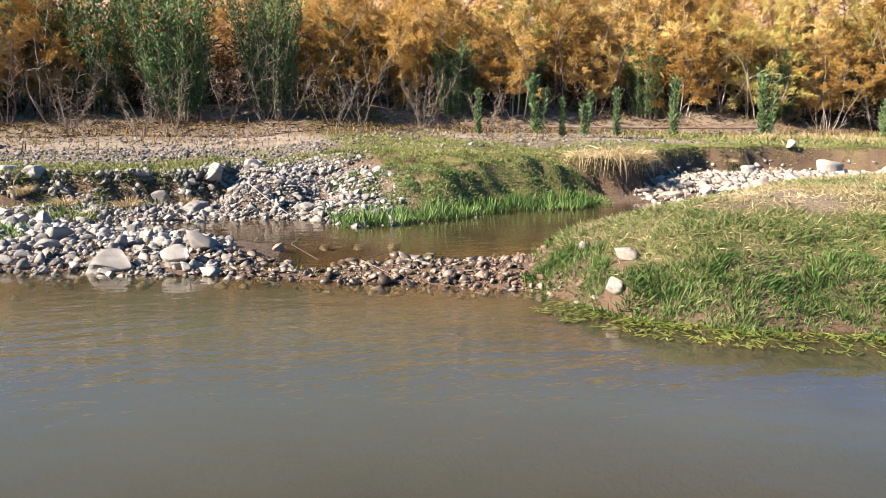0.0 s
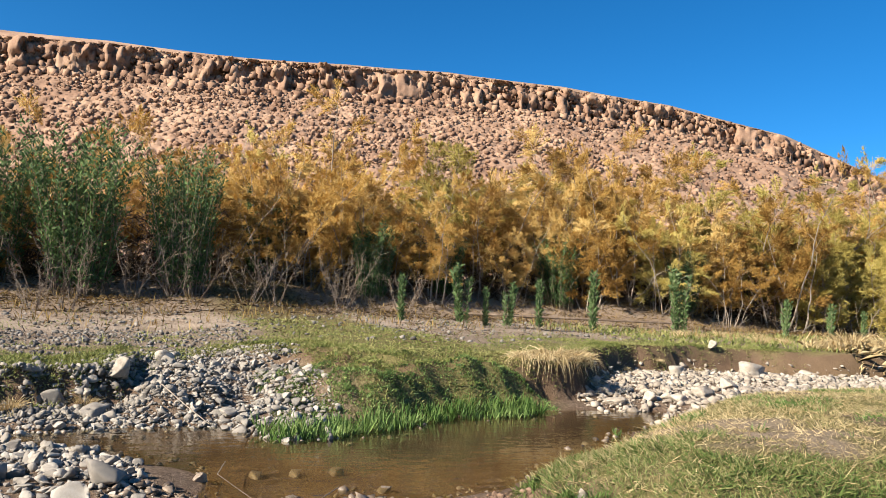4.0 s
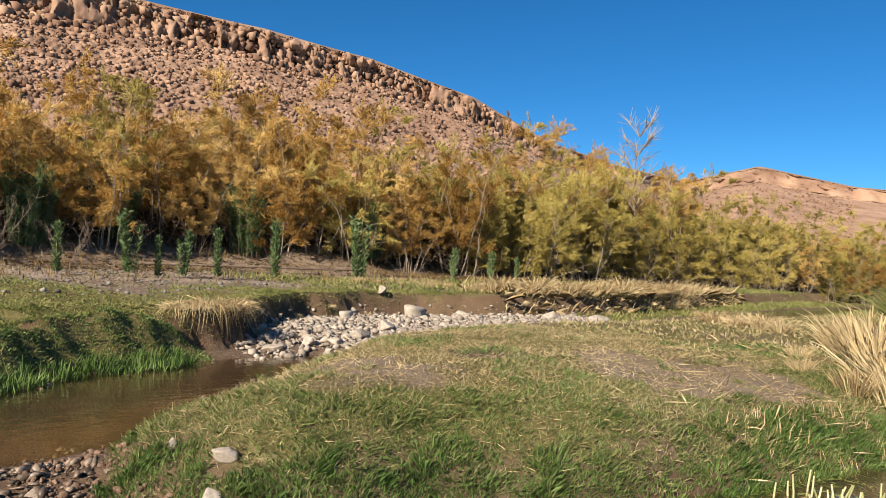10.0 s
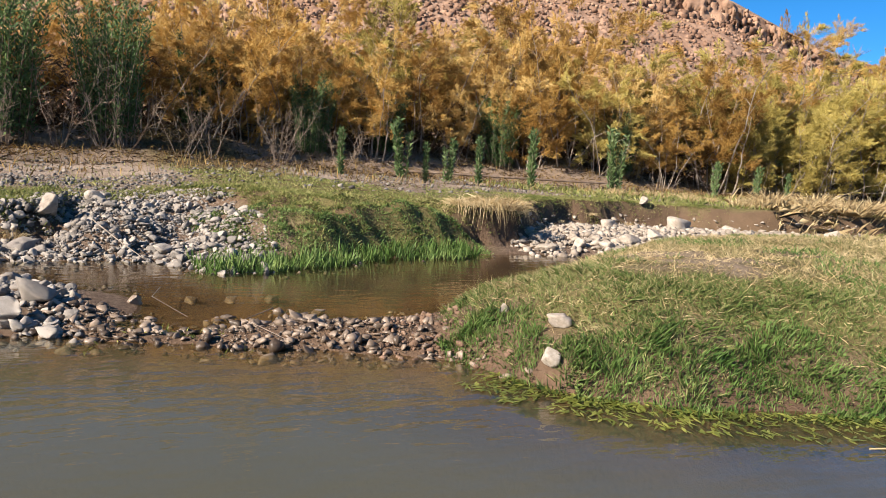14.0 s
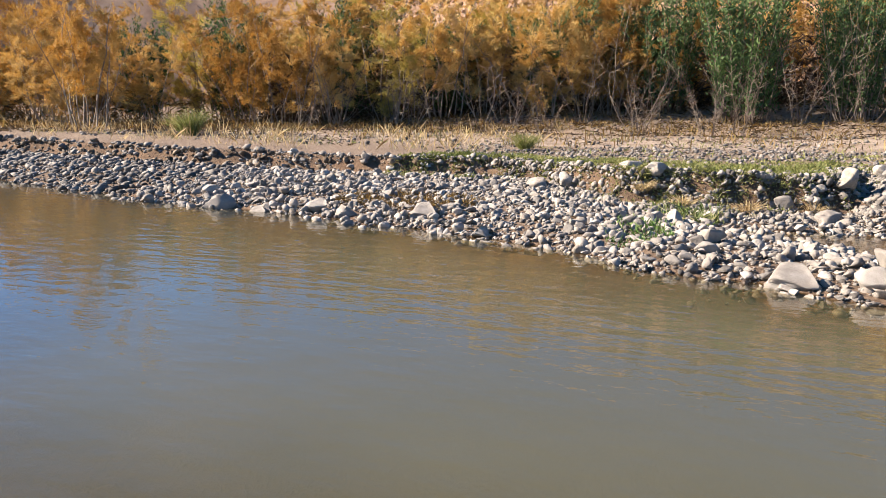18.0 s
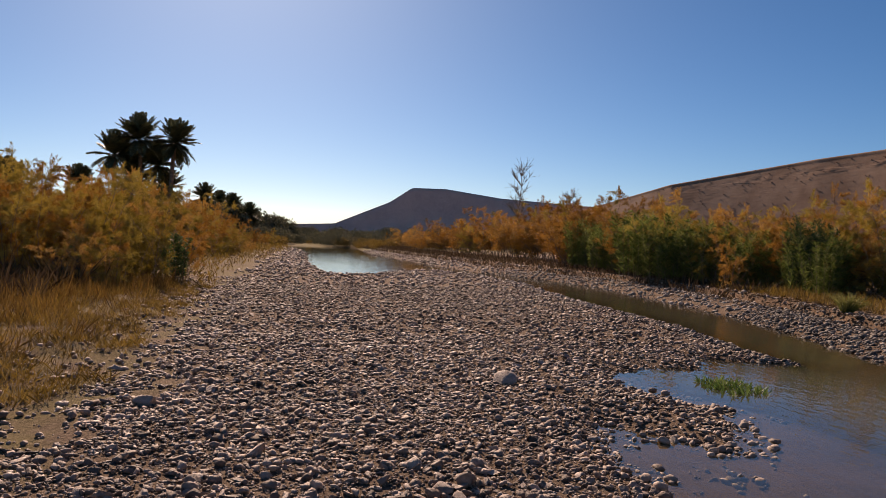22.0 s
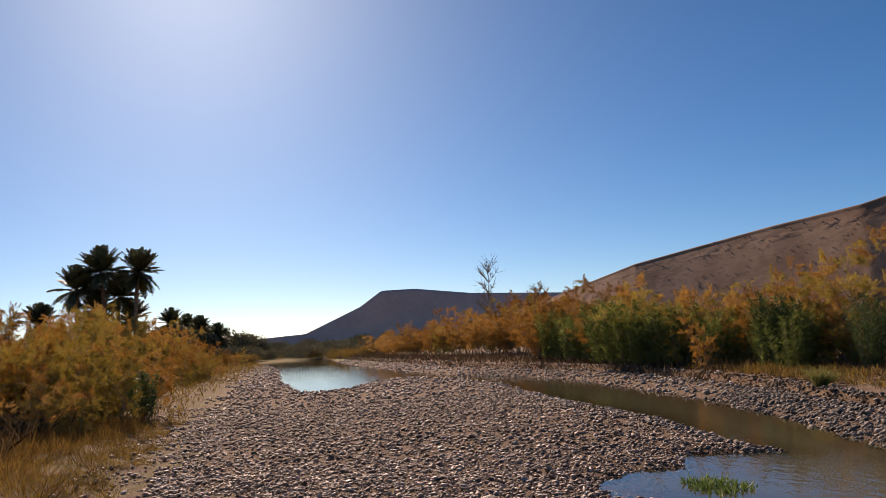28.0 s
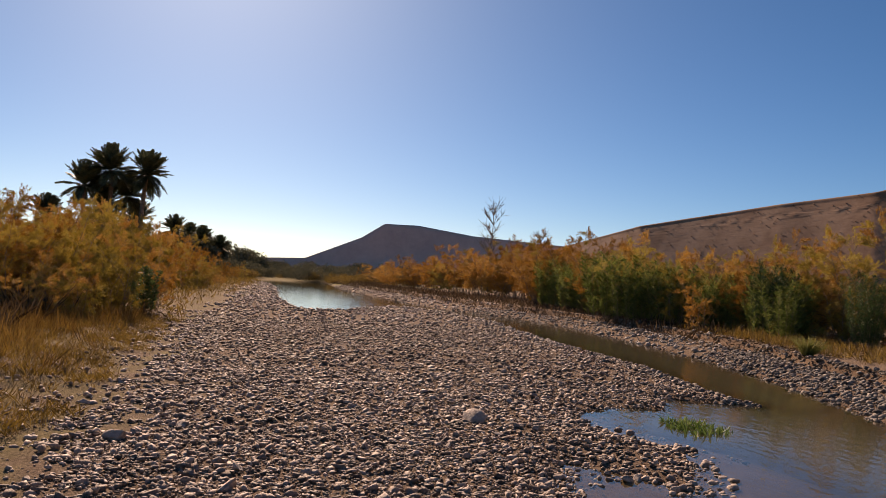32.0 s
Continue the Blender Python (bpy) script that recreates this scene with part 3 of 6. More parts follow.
COARSE = [stone_shape(k, 1, 0.36) for k in range(12)]
ANGULAR = [stone_shape(k + 90, 1, 0.4, 0.08) for k in range(12)]
FINE = [stone_shape(k + 20, 2, 0.3, 0.26) for k in range(12)]
SHARDS = [stone_shape(k + 140, 2, 0.36, 0.1) for k in range(14)]


def many_stones(pos, size, flat, rng, shapes):
    """Vertices and triangles of a great many stones."""
    n = len(pos)
    turn, tilt = rng.uniform(0, 2 * np.pi, n), rng.normal(0, 0.25, n)
    c, s_, ct, st = np.cos(turn), np.sin(turn), np.cos(tilt), np.sin(tilt)
    o, i = np.zeros(n), np.ones(n)
    RZ = np.stack([np.stack([c, -s_, o], -1), np.stack([s_, c, o], -1), np.stack([o, o, i], -1)], 1)
    RX = np.stack([np.stack([i, o, o], -1), np.stack([o, ct, -st], -1), np.stack([o, st, ct], -1)], 1)
    R = RZ @ RX
    scale = np.stack([size, size * rng.uniform(0.6, 0.95, n), size * flat], -1)
    which = rng.integers(0, len(shapes), n)
    Vs, Ts, base = [], [], 0
    for k, (V, T) in enumerate(shapes):
        m = which == k
        if not m.any():
            continue
        P = np.einsum("nij,nvj->nvi", R[m], V[None] * scale[m][:, None]) + pos[m][:, None]
        Vs.append(P.reshape(-1, 3))
        Ts.append((T[None] + (base + np.arange(m.sum()) * len(V))[:, None, None]).reshape(-1, 3))
        base += m.sum() * len(V)
    return np.concatenate(Vs), np.concatenate(Ts)


def strewn(box, per_m2, rng, keep):
    """Points strewn on the ground inside a box where keep(...) holds."""
    x0, y0, x1, y1 = box
    n = int((x1 - x0) * (y1 - y0) * per_m2)
    X, Y = rng.uniform(x0, x1, n), rng.uniform(y0, y1, n)
    z, turf, sand, mud, water, bank, mound, west = survey(X, Y)
    ok = keep(X, Y, turf, sand, water, bank, mound, west) & (rng.random(n) < 1.0)
    return np.stack([X, Y, z], -1)[ok]


def stone_bed(name, label, box, per_m2, sizes, keep, mat, seed, shapes, flat=(0.4, 0.75), smooth=False):
    rng = np.random.default_rng(seed)
    P = strewn(box, per_m2, rng, keep)
    n = len(P)
    size = sizes[0] + (sizes[1] - sizes[0]) * rng.random(n) ** 2.8
    fl = rng.uniform(*flat, n)
    P[:, 2] += size * fl * rng.uniform(0.12, 0.36, n)
    V, T = many_stones(P, size, fl, rng, shapes)
    thing(name, label, "gravel", kind="stuff", data=mesh_from(name, V, T, mat, smooth))


def on_bar(X, Y, turf, sand, water, bank, mound, west):
    return (water > -0.12) & (bank < -0.2) & (mound < -0.3) & (west + 0.7 * wobble(X, Y, 1.3, 4) + 0.4 * wobble(X, Y, 3.7, 1) < -0.65)


def on_far_bank(X, Y, turf, sand, water, bank, mound, west):
    return (water > -0.14) & (bank < 0.25) & (turf < 0.5) & (mound < 0)


def above_bank(X, Y, turf, sand, water, bank, mound, west):
    return (bank > 0.1) & (bank < 3.6 + 1.6 * wobble(X, Y, 0.8, 3) + wobble(X, Y, 2.9, 1)) & (turf < 0.6)


stone_bed("bar_pebbles", "wet and dry grey river pebbles covering the gravel bar", (-4.5, 1.6, 2.2, 6.5), 300, (0.035, 0.13), on_bar, M_BAR, 1, SHARDS, (0.35, 0.65))
stone_bed("bar_grit", "small grey grit between the pebbles of the bar", (-4.5, 1.6, 2.2, 9), 560, (0.016, 0.055), on_bar, M_BAR, 21, COARSE, (0.4, 0.75), True)
stone_bed("bar_gravel", "grey river pebbles covering the gravel bar", (-4.8, 6.5, 6.4, 14), 430, (0.03, 0.12), on_bar, M_BAR, 2, ANGULAR, (0.35, 0.65))
stone_bed("far_bar_gravel", "grey river gravel of the distant bar", (-6, 14, 6.5, 27), 130, (0.05, 0.15), on_bar, M_BAR, 3, ANGULAR, (0.35, 0.65))
stone_bed("bar_end_gravel", "grey river gravel where the bar meets the pool", (-8, 27, 6.5, 44), 14, (0.1, 0.24), on_bar, M_BAR, 31, COARSE)
stone_bed("shoal_pebbles", "wet pebbles standing out of the shallows beside the bar", (0.9, 3.6, 4.6, 12), 150, (0.03, 0.13),
          lambda X, Y, turf, sand, water, bank, mound, west: (water < 0) & (water > -0.4 - 0.8 * step(0.0, 0.5, wobble(X, Y, 2.6, 1.0)) * step(4.5, 6, Y)) & (wobble(X, Y, 4.1, 2.0) > -0.2), M_BAR, 41, FINE)
stone_bed("strip_pebbles", "scattered stones on the brown earth beside the bar", (-8, 3, -2.4, 30), 60, (0.025, 0.13),
          lambda X, Y, turf, sand, water, bank, mound, west: (west > -1.4) & (west < 0.8), M_BAR, 42, COARSE)
stone_bed("near_pebbles", "grey pebbles at the water's edge", (-4, -6, 1.2, 1.7), 210, (0.025, 0.1), on_bar, M_BAR, 4, COARSE)
def cobbled(X, Y, turf, sand, water, bank, mound, west):
    return on_far_bank(X, Y, turf, sand, water, bank, mound, west) & ((Y > -0.75) | (X > 6.6))


stone_bed("bank_cobbles", "rounded grey cobbles of the far bank", (4.5, -2.6, 10.4, 6.5), 210, (0.045, 0.15), cobbled, M_STONE, 5, SHARDS, (0.4, 0.75))
stone_bed("bank_pebbles", "small grey pebbles between the cobbles of the far bank", (4.5, -2.6, 10.4, 6.5), 420, (0.02, 0.07), cobbled, M_STONE, 51, COARSE, (0.4, 0.7))
stone_bed("bank_gravel", "grey cobbles along the far bank of the channel", (5.6, 6.5, 11.5, 21), 240, (0.035, 0.16), on_far_bank, M_STONE, 6, COARSE, (0.35, 0.65), True)
stone_bed("channel_gravel", "grey cobbles along the distant channel", (5.0, 21, 12, 42), 40, (0.06, 0.22), on_far_bank, M_STONE, 7, COARSE, (0.35, 0.65), True)
stone_bed("upstream_gravel", "grey stones along the far pool", (-14, 42, 9, 100), 7, (0.1, 0.32),
          lambda X, Y, turf, sand, water, bank, mound, west: (water > -0.1) & (water < 3.5) & (bank < 0.6), M_BAR, 71, COARSE)
stone_bed("terrace_gravel", "small grey stones on the terrace above the bank", (8, -2.5, 16, 4.5), 120, (0.02, 0.09), above_bank, M_STONE, 8, COARSE)
stone_bed("white_gravel", "pale angular limestone gravel behind the pool", (7.2, -17.5, 13, -6.2), 170, (0.04, 0.2),
          lambda X, Y, turf, sand, water, bank, mound, west: (water > -0.1) & (bank < 0.05) & (mound < -0.15), M_PALE, 9, ANGULAR, (0.4, 0.75))


def riffle(X, Y, turf, sand, water, bank, mound, west):
    return (abs((X - 4.4) - 0.46 * (Y + 1.35)) < 0.75) & (mound < 0.05) & (water > -0.14)


M_WET = material("wet_brown_stone", [(0.2, (0.04, 0.028, 0.02)), (0.5, (0.1, 0.073, 0.052)), (0.8, (0.24, 0.185, 0.14))], 3.0, 0.28, 0.3, 40.0, vary=0.3, island=0.6)
M_EARTH = material("reddish_river_earth", [(0.25, (0.09, 0.055, 0.036)), (0.5, (0.17, 0.105, 0.07)), (0.8, (0.27, 0.18, 0.125))], 6.0, 0.95, 0.8, 40.0, vary=0.2, island=0.3)
stone_bed("riffle_stones", "wet brown stones of the low dam between the pools", (3.3, -2.9, 6.0, -0.5), 680, (0.016, 0.1), riffle, M_WET, 10, ANGULAR, (0.35, 0.75))
stone_bed("earth_clods", "crumbling reddish earth clods at the foot of the mound", (3.5, -2.9, 4.7, -1.9), 620, (0.018, 0.06),
          lambda X, Y, turf, sand, water, bank, mound, west: (mound > -0.45) & (mound < 0.12) & (water > -0.1), M_EARTH, 12, FINE, (0.7, 1.0))
stone_bed("pool_bed_stones", "brown stones on the bed of the shallow pool", (4.7, -6, 8.3, 0.6), 70, (0.03, 0.1),
          lambda X, Y, turf, sand, water, bank, mound, west: (water < 0.0) & (water > -0.3 - 0.4 * step(-1.0, 0.0, Y)), M_WET, 13, COARSE)

M_SOIL = material("shaded_bank_soil", [(0.25, (0.07, 0.05, 0.033)), (0.5, (0.14, 0.103, 0.07)), (0.8, (0.24, 0.185, 0.13))], 5.0, 0.95, 1.0, 35.0, vary=0.2, island=0.4)
stone_bed("bank_face_stones", "stones in the cut face of the bank, over earth darkened for shade", (7.4, -5.0, 13, 3.4), 1700, (0.02, 0.1),
          lambda X, Y, turf, sand, water, bank, mound, west: (bank > -0.4) & (bank < 0.16) & ((Y > -1.0) | (Y < -5.4)), M_STONE, 15, ANGULAR, (0.6, 1.0))
# clods laid along the lip to draw the undercut's shadow line
stone_bed("bank_lip_clods", "earth clods standing in for the shadow line along the low cut bank", (8, 3.2, 12, 26), 200, (0.03, 0.14),
          lambda X, Y, turf, sand, water, bank, mound, west: (bank > -0.16) & (bank < 0.14), M_SOIL, 19, ANGULAR, (0.5, 0.9))
stone_bed("chute_gravel", "grey gravel slope running down through the cut bank", (6.8, -2.9, 11, -0.2), 700, (0.018, 0.07),
          lambda X, Y, turf, sand, water, bank, mound, west: (water > 0) & (bank > -2.0) & (bank < 0.5) & (Y > -2.3 - 0.2 * (X - 8)), M_STONE, 17, ANGULAR, (0.45, 0.8))

# single stones: place, width, height for its width
STONES = [mesh_from("stone", *stone_shape(k + 50, 3, 0.36, 0.13), M_STONE, True) for k in range(9)]
BARS = [mesh_from("stone", *stone_shape(k + 120, 3, 0.34, 0.15), M_BAR, True) for k in range(9)]
PALES = [mesh_from("stone", *stone_shape(k + 70, 3, 0.26), M_PALE) for k in range(5)]


def stones(rows, meshes, label, group, seed, name="stone"):
    r = random.Random(seed)
    for x, y, wide, flat in rows:
        z = height(x, y)
        m = pose(x, y, z + wide * flat * 0.3, r.uniform(-10, 10), r.uniform(-10, 10), r.uniform(0, 360)) @ Matrix.Diagonal((wide * 1.05, wide * 0.85, wide * flat * 1.1, 1))
        thing(name, label, "stone", group, data=r.choice(meshes), at=m)


stones([(5.05, 0.07, 0.31, 0.53), (5.33, -0.5, 0.31, 0.5), (5.02, -0.37, 0.22, 0.67), (4.77, -0.6, 0.17, 0.5), (5.9, -0.13, 0.17, 0.55), (7.94, -0.36, 0.32, 0.55),
        (8.27, -0.04, 0.22, 0.83), (8.31, 1.21, 0.2, 0.7), (8.44, 1.49, 0.23, 0.5), (7.85, -1.59, 0.24, 0.62), (7.15, 0.92, 0.19, 0.69), (5.95, 0.56, 0.26, 0.57),
        (5.59, 0.55, 0.19, 0.62), (6.56, 0.1, 0.17, 0.67), (4.84, -0.44, 0.11, 0.67)], STONES, "large rounded pale-grey boulder on the cobble bank", "boulders on the far bank", 1, "boulder")
stones([(8.56, -0.59, 0.26, 0.95), (9.69, -1.05, 0.2, 0.96), (8.35, -0.3, 0.16, 0.8)], PALES, "pale boulder held under the turf ledge", "boulders on the far bank", 2, "boulder")
WETS = [mesh_from("stone", *stone_shape(k + 50, 3, 0.26), M_WET) for k in range(4)]
stones([(6.01, -2.15, 0.15, 0.62), (5.85, -1.51, 0.16, 0.39), (5.93, -1.81, 0.16, 0.39), (4.11, -2.31, 0.11, 0.56), (5.23, -2.25, 0.16, 0.3), (5.6, -1.1, 0.14, 0.5),
        (5.1, -1.6, 0.15, 0.45), (4.6, -2.0, 0.12, 0.5)], WETS, "wet stone standing out of the shallow stream", "stones in the stream", 3)
stones([(3.45, -2.97, 0.13, 0.8), (3.29, -2.81, 0.115, 0.8), (3.9, -2.92, 0.08, 0.7)], PALES, "pale limestone block set in the grassy mound", "stones in the mound", 14)
stones([(11.89, -12.4, 0.6, 0.6), (8.63, -7.21, 0.29, 0.56), (8.44, -7.5, 0.31, 0.58), (8.76, -8.26, 0.35, 0.65), (9.73, -9.62, 0.36, 0.61), (8.66, -6.63, 0.31, 0.35),
        (12.63, -12.08, 0.28, 0.64), (11.85, -13.88, 0.35, 0.54), (8.13, -12.97, 0.6, 0.5), (10.32, -15.35, 0.49, 0.56), (9.73, -16.45, 0.55, 0.6),
        (11.84, -10.44, 0.35, 0.67)], PALES, "white limestone rock on the pale gravel", "white rocks behind the pool", 5, "rock")
stones([(6.41, 5.25, 0.36, 0.45), (7.0, 4.91, 0.26, 0.52), (6.95, 5.81, 0.28, 0.5), (5.88, 2.28, 0.21, 0.43), (6.44, 3.05, 0.27, 0.56), (6.43, 4.14, 0.24, 0.55),
        (6.32, 4.77, 0.22, 0.45), (6.37, 3.79, 0.24, 0.48), (6.69, 2.88, 0.21, 0.55), (8.47, 2.51, 0.32, 0.6), (8.67, 2.25, 0.29, 0.77), (6.42, 9.73, 0.2, 0.8)],
       STONES, "rounded grey boulder at the water's edge", "boulders on the far bank", 6, "boulder")
stones([(1.76, 4.62, 0.17, 0.62), (1.32, 4.3, 0.16, 0.56), (1.47, 4.22, 0.12, 0.67), (1.34, 4.87, 0.16, 0.46), (1.7, 4.11, 0.09, 0.53), (0.85, 5.38, 0.16, 0.5),
        (0.25, 6.06, 0.18, 0.68), (0.39, 5.65, 0.16, 0.59), (0.07, 5.94, 0.18, 0.39), (0.5, 3.57, 0.12, 0.61), (0.58, 3.42, 0.1, 0.54), (1.17, 3.36, 0.13, 0.5),
        (1.09, 3.49, 0.09, 0.5), (2.24, 7.7, 0.13, 0.58), (2.87, 7.61, 0.11, 0.6), (1.08, 9.8, 0.32, 0.49)], BARS, "brown-grey stone on the gravel bar beside the water", "stones on the bar", 7)
stones([(-1.6, 5.54, 0.14, 0.57), (-2.07, 5.66, 0.13, 0.6), (-0.32, 6.39, 0.16, 0.53), (-0.13, 6.4, 0.16, 0.53), (-1.32, 6.72, 0.17, 0.57), (0.38, 6.57, 0.15, 0.54),
        (0.49, 5.56, 0.12, 0.64), (-0.18, 5.6, 0.09, 0.65), (0.16, 5.82, 0.12, 0.52), (-1.61, 5.99, 0.12, 0.55), (0.9, 5.39, 0.12, 0.52), (1.71, 6.81, 0.07, 0.58),
        (-2.68, 8.28, 0.27, 0.47), (-3.63, 10.11, 0.17, 0.61), (-2.23, 8.98, 0.16, 0.45), (-3.84, 8.68, 0.15, 0.56), (-4.18, 8.16, 0.15, 0.5)],
       BARS, "larger brown-grey stone among the pebbles of the bar", "stones on the bar", 8)
srng = np.random.default_rng(44)
P = strewn((4.6, -2.4, 9.6, 10), 5.0, srng, cobbled)[:220]
stones([(x, y, float(0.06 + 0.07 * srng.random() ** 2), float(srng.uniform(0.4, 0.7))) for x, y, _ in P], STONES, "rounded grey cobble on the far bank", "cobbles on the far bank", 9, "cobble")
P = strewn((-4.0, 2.6, 2.4, 12), 6.0, srng, on_bar)[:220]
stones([(x, y, float(0.06 + 0.07 * srng.random() ** 2), float(srng.uniform(0.4, 0.7))) for x, y, _ in P], BARS, "rounded brown-grey cobble on the gravel bar", "stones on the bar", 10, "cobble")


def block_shape(seed):
    """A broken angular block about one unit across."""
    r = np.random.default_rng(seed)
    V = np.array([(x, y, z) for z in (-0.5, 0.5) for y in (-0.5, 0.5) for x in (-0.5, 0.5)]) * r.uniform(0.5, 1.15, (8, 3))
    Q = [(0, 2, 3, 1), (4, 5, 7, 6), (0, 1, 5, 4), (2, 6, 7, 3), (0, 4, 6, 2), (1, 3, 7, 5)]
    return V, np.array([t for q in Q for t in ((q[0], q[1], q[2]), (q[0], q[2], q[3]))])


def hill_boulders():
    rng = np.random.default_rng(8)
    n, rims = 40000, 2000
    az = np.concatenate([np.where(rng.random(n - rims) < 0.93, rng.uniform(-165, -60, n - rims), rng.uniform(-60, -14, n - rims)), rng.uniform(-147, -62, rims)])
    s = np.concatenate([rng.uniform(0.08, 0.9, n - rims), np.clip(rng.normal(0.868, 0.012, rims), 0.83, 0.885)])
    el, rr = (np.interp(az, [r[0] for r in RIDGE], [r[k] for r in RIDGE]) for k in (1, 2))
    top = rr * np.tan(np.radians(el)) + 1.2
    calm = step(-64, -48, az)
    s = np.where((az > -58) & (np.arange(n) < n - rims), np.minimum(s * 1.1, 0.99), s)
    prof = np.interp(s, *SLOPE) * (1 - calm) + calm * np.interp(s, [0, 0.97, 0.985, 1.0, 1.5], [0, 0.965, 0.99, 1.0, 1.02])
    R = rr * (foot_of(az) + (1 - foot_of(az)) * s)
    pos = np.stack([-np.sin(np.radians(az)) * R, np.cos(np.radians(az)) * R, -0.9 + (top + 1) * prof], -1)
    size = 0.18 + 0.85 * rng.random(n) ** 3.5
    flat = rng.uniform(0.5, 0.95, n)
    rim = np.arange(n) >= n - rims
    size[rim] = rng.uniform(0.5, 1.8, rims)
    flat[rim] = rng.uniform(0.6, 1.2, rims)
    size[~rim & (az > -60)] *= 0.32
    V, T = many_stones(pos, size, flat, rng, [block_shape(k) for k in range(12)])
    thing("hill_boulders", "reddish boulders and broken scarp blocks strewn over the hillside", "boulders", kind="stuff", data=mesh_from("hill_boulders", V, T, M_HILL))


hill_boulders()


# ---- plants ----
def tube(pts, r0, r1, n=5):
    """A tapered limb along points."""
    V, F = [], []
    for k, p in enumerate(pts):
        d = (pts[min(k + 1, len(pts) - 1)] - pts[max(k - 1, 0)]).normalized()
        u = d.orthogonal().normalized()
        w = d.cross(u)
        r = r0 + (r1 - r0) * k / (len(pts) - 1)
        V += [p + r * (math.cos(2 * math.pi * j / n) * u + math.sin(2 * math.pi * j / n) * w) for j in range(n)]
    for k in range(len(pts) - 1):
        F += [(k * n + j, k * n + (j + 1) % n, (k + 1) * n + (j + 1) % n, (k + 1) * n + j) for j in range(n)]
    return V, F


def joined(pieces):
    V, F = [], []
    for v, f in pieces:
        o = len(V)
        V += v
        F += [tuple(i + o for i in q) for q in f]
    return V, F


def blades(base, way, length, width, bend, rng, up=False):
    """Many narrow leaves at once, each two triangles; bend lets the tips droop."""
    n = len(base)
    way = way / (np.linalg.norm(way, axis=1, keepdims=True) + 1e-9)
    side = np.cross(way, rng.normal(size=(n, 3)))
    if up:
        side = np.cross(way, np.array([0, 0, 1.0])) + rng.normal(size=(n, 3)) * 0.1
    side /= np.linalg.norm(side, axis=1, keepdims=True) + 1e-9
    L, Wd = length[:, None], width[:, None]
    mid = base + way * L * 0.45
    tip = base + way * L - np.array([0, 0, 1.0]) * (bend * length)[:, None]
    V = np.stack([base, mid - side * Wd * 0.5, tip, mid + side * Wd * 0.5], 1).reshape(-1, 3)
    o = np.arange(n)[:, None] * 4
    return V, np.concatenate([o + [0, 1, 2], o + [0, 2, 3]])


def needles(base, way, length, width, rng):
    """Fine feathery leaflets, each one triangle."""
    n = len(base)
    way = way / (np.linalg.norm(way, axis=1, keepdims=True) + 1e-9)
    side = np.cross(way, rng.normal(size=(n, 3)))
    side *= (0.5 * width / (np.linalg.norm(side, axis=1) + 1e-9))[:, None]
    V = np.stack([base - side, base + side, base + way * length[:, None]], 1).reshape(-1, 3)
    return V, np.arange(3 * n).reshape(-1, 3)


def strands(base, way, length, width, droop, rng):
    """Long arching grass leaves, each of four triangles."""
    n = len(base)
    way = way / (np.linalg.norm(way, axis=1, keepdims=True) + 1e-9)
    side = np.cross(way, rng.normal(size=(n, 3)))
    side /= np.linalg.norm(side, axis=1, keepdims=True) + 1e-9
    flat = way * np.array([1, 1, 0.0])
    L, Wd = length[:, None], width[:, None] * 0.5
    fall = np.array([0, 0, 1.0]) * (droop * length)[:, None]
    a = base + way * L * 0.4
    b = base + way * L * 0.72 + flat * L * 0.12 - fall * 0.35
    c = base + way * L * 0.9 + flat * L * 0.3 - fall
    V = np.stack([base - side * Wd, base + side * Wd, a - side * Wd, a + side * Wd, b - side * Wd * 0.7, b + side * Wd * 0.7, c], 1).reshape(-1, 3)
    o = np.arange(n)[:, None] * 7
    return V, np.concatenate([o + t for t in ([0, 1, 3], [0, 3, 2], [2, 3, 5], [2, 5, 4], [4, 5, 6])])


M_TWIG = material("pale_dead_twig", [(0.3, (0.15, 0.115, 0.085)), (0.7, (0.32, 0.265, 0.21))], 4.0, 0.9, 0.4, 30.0, vary=0.3)


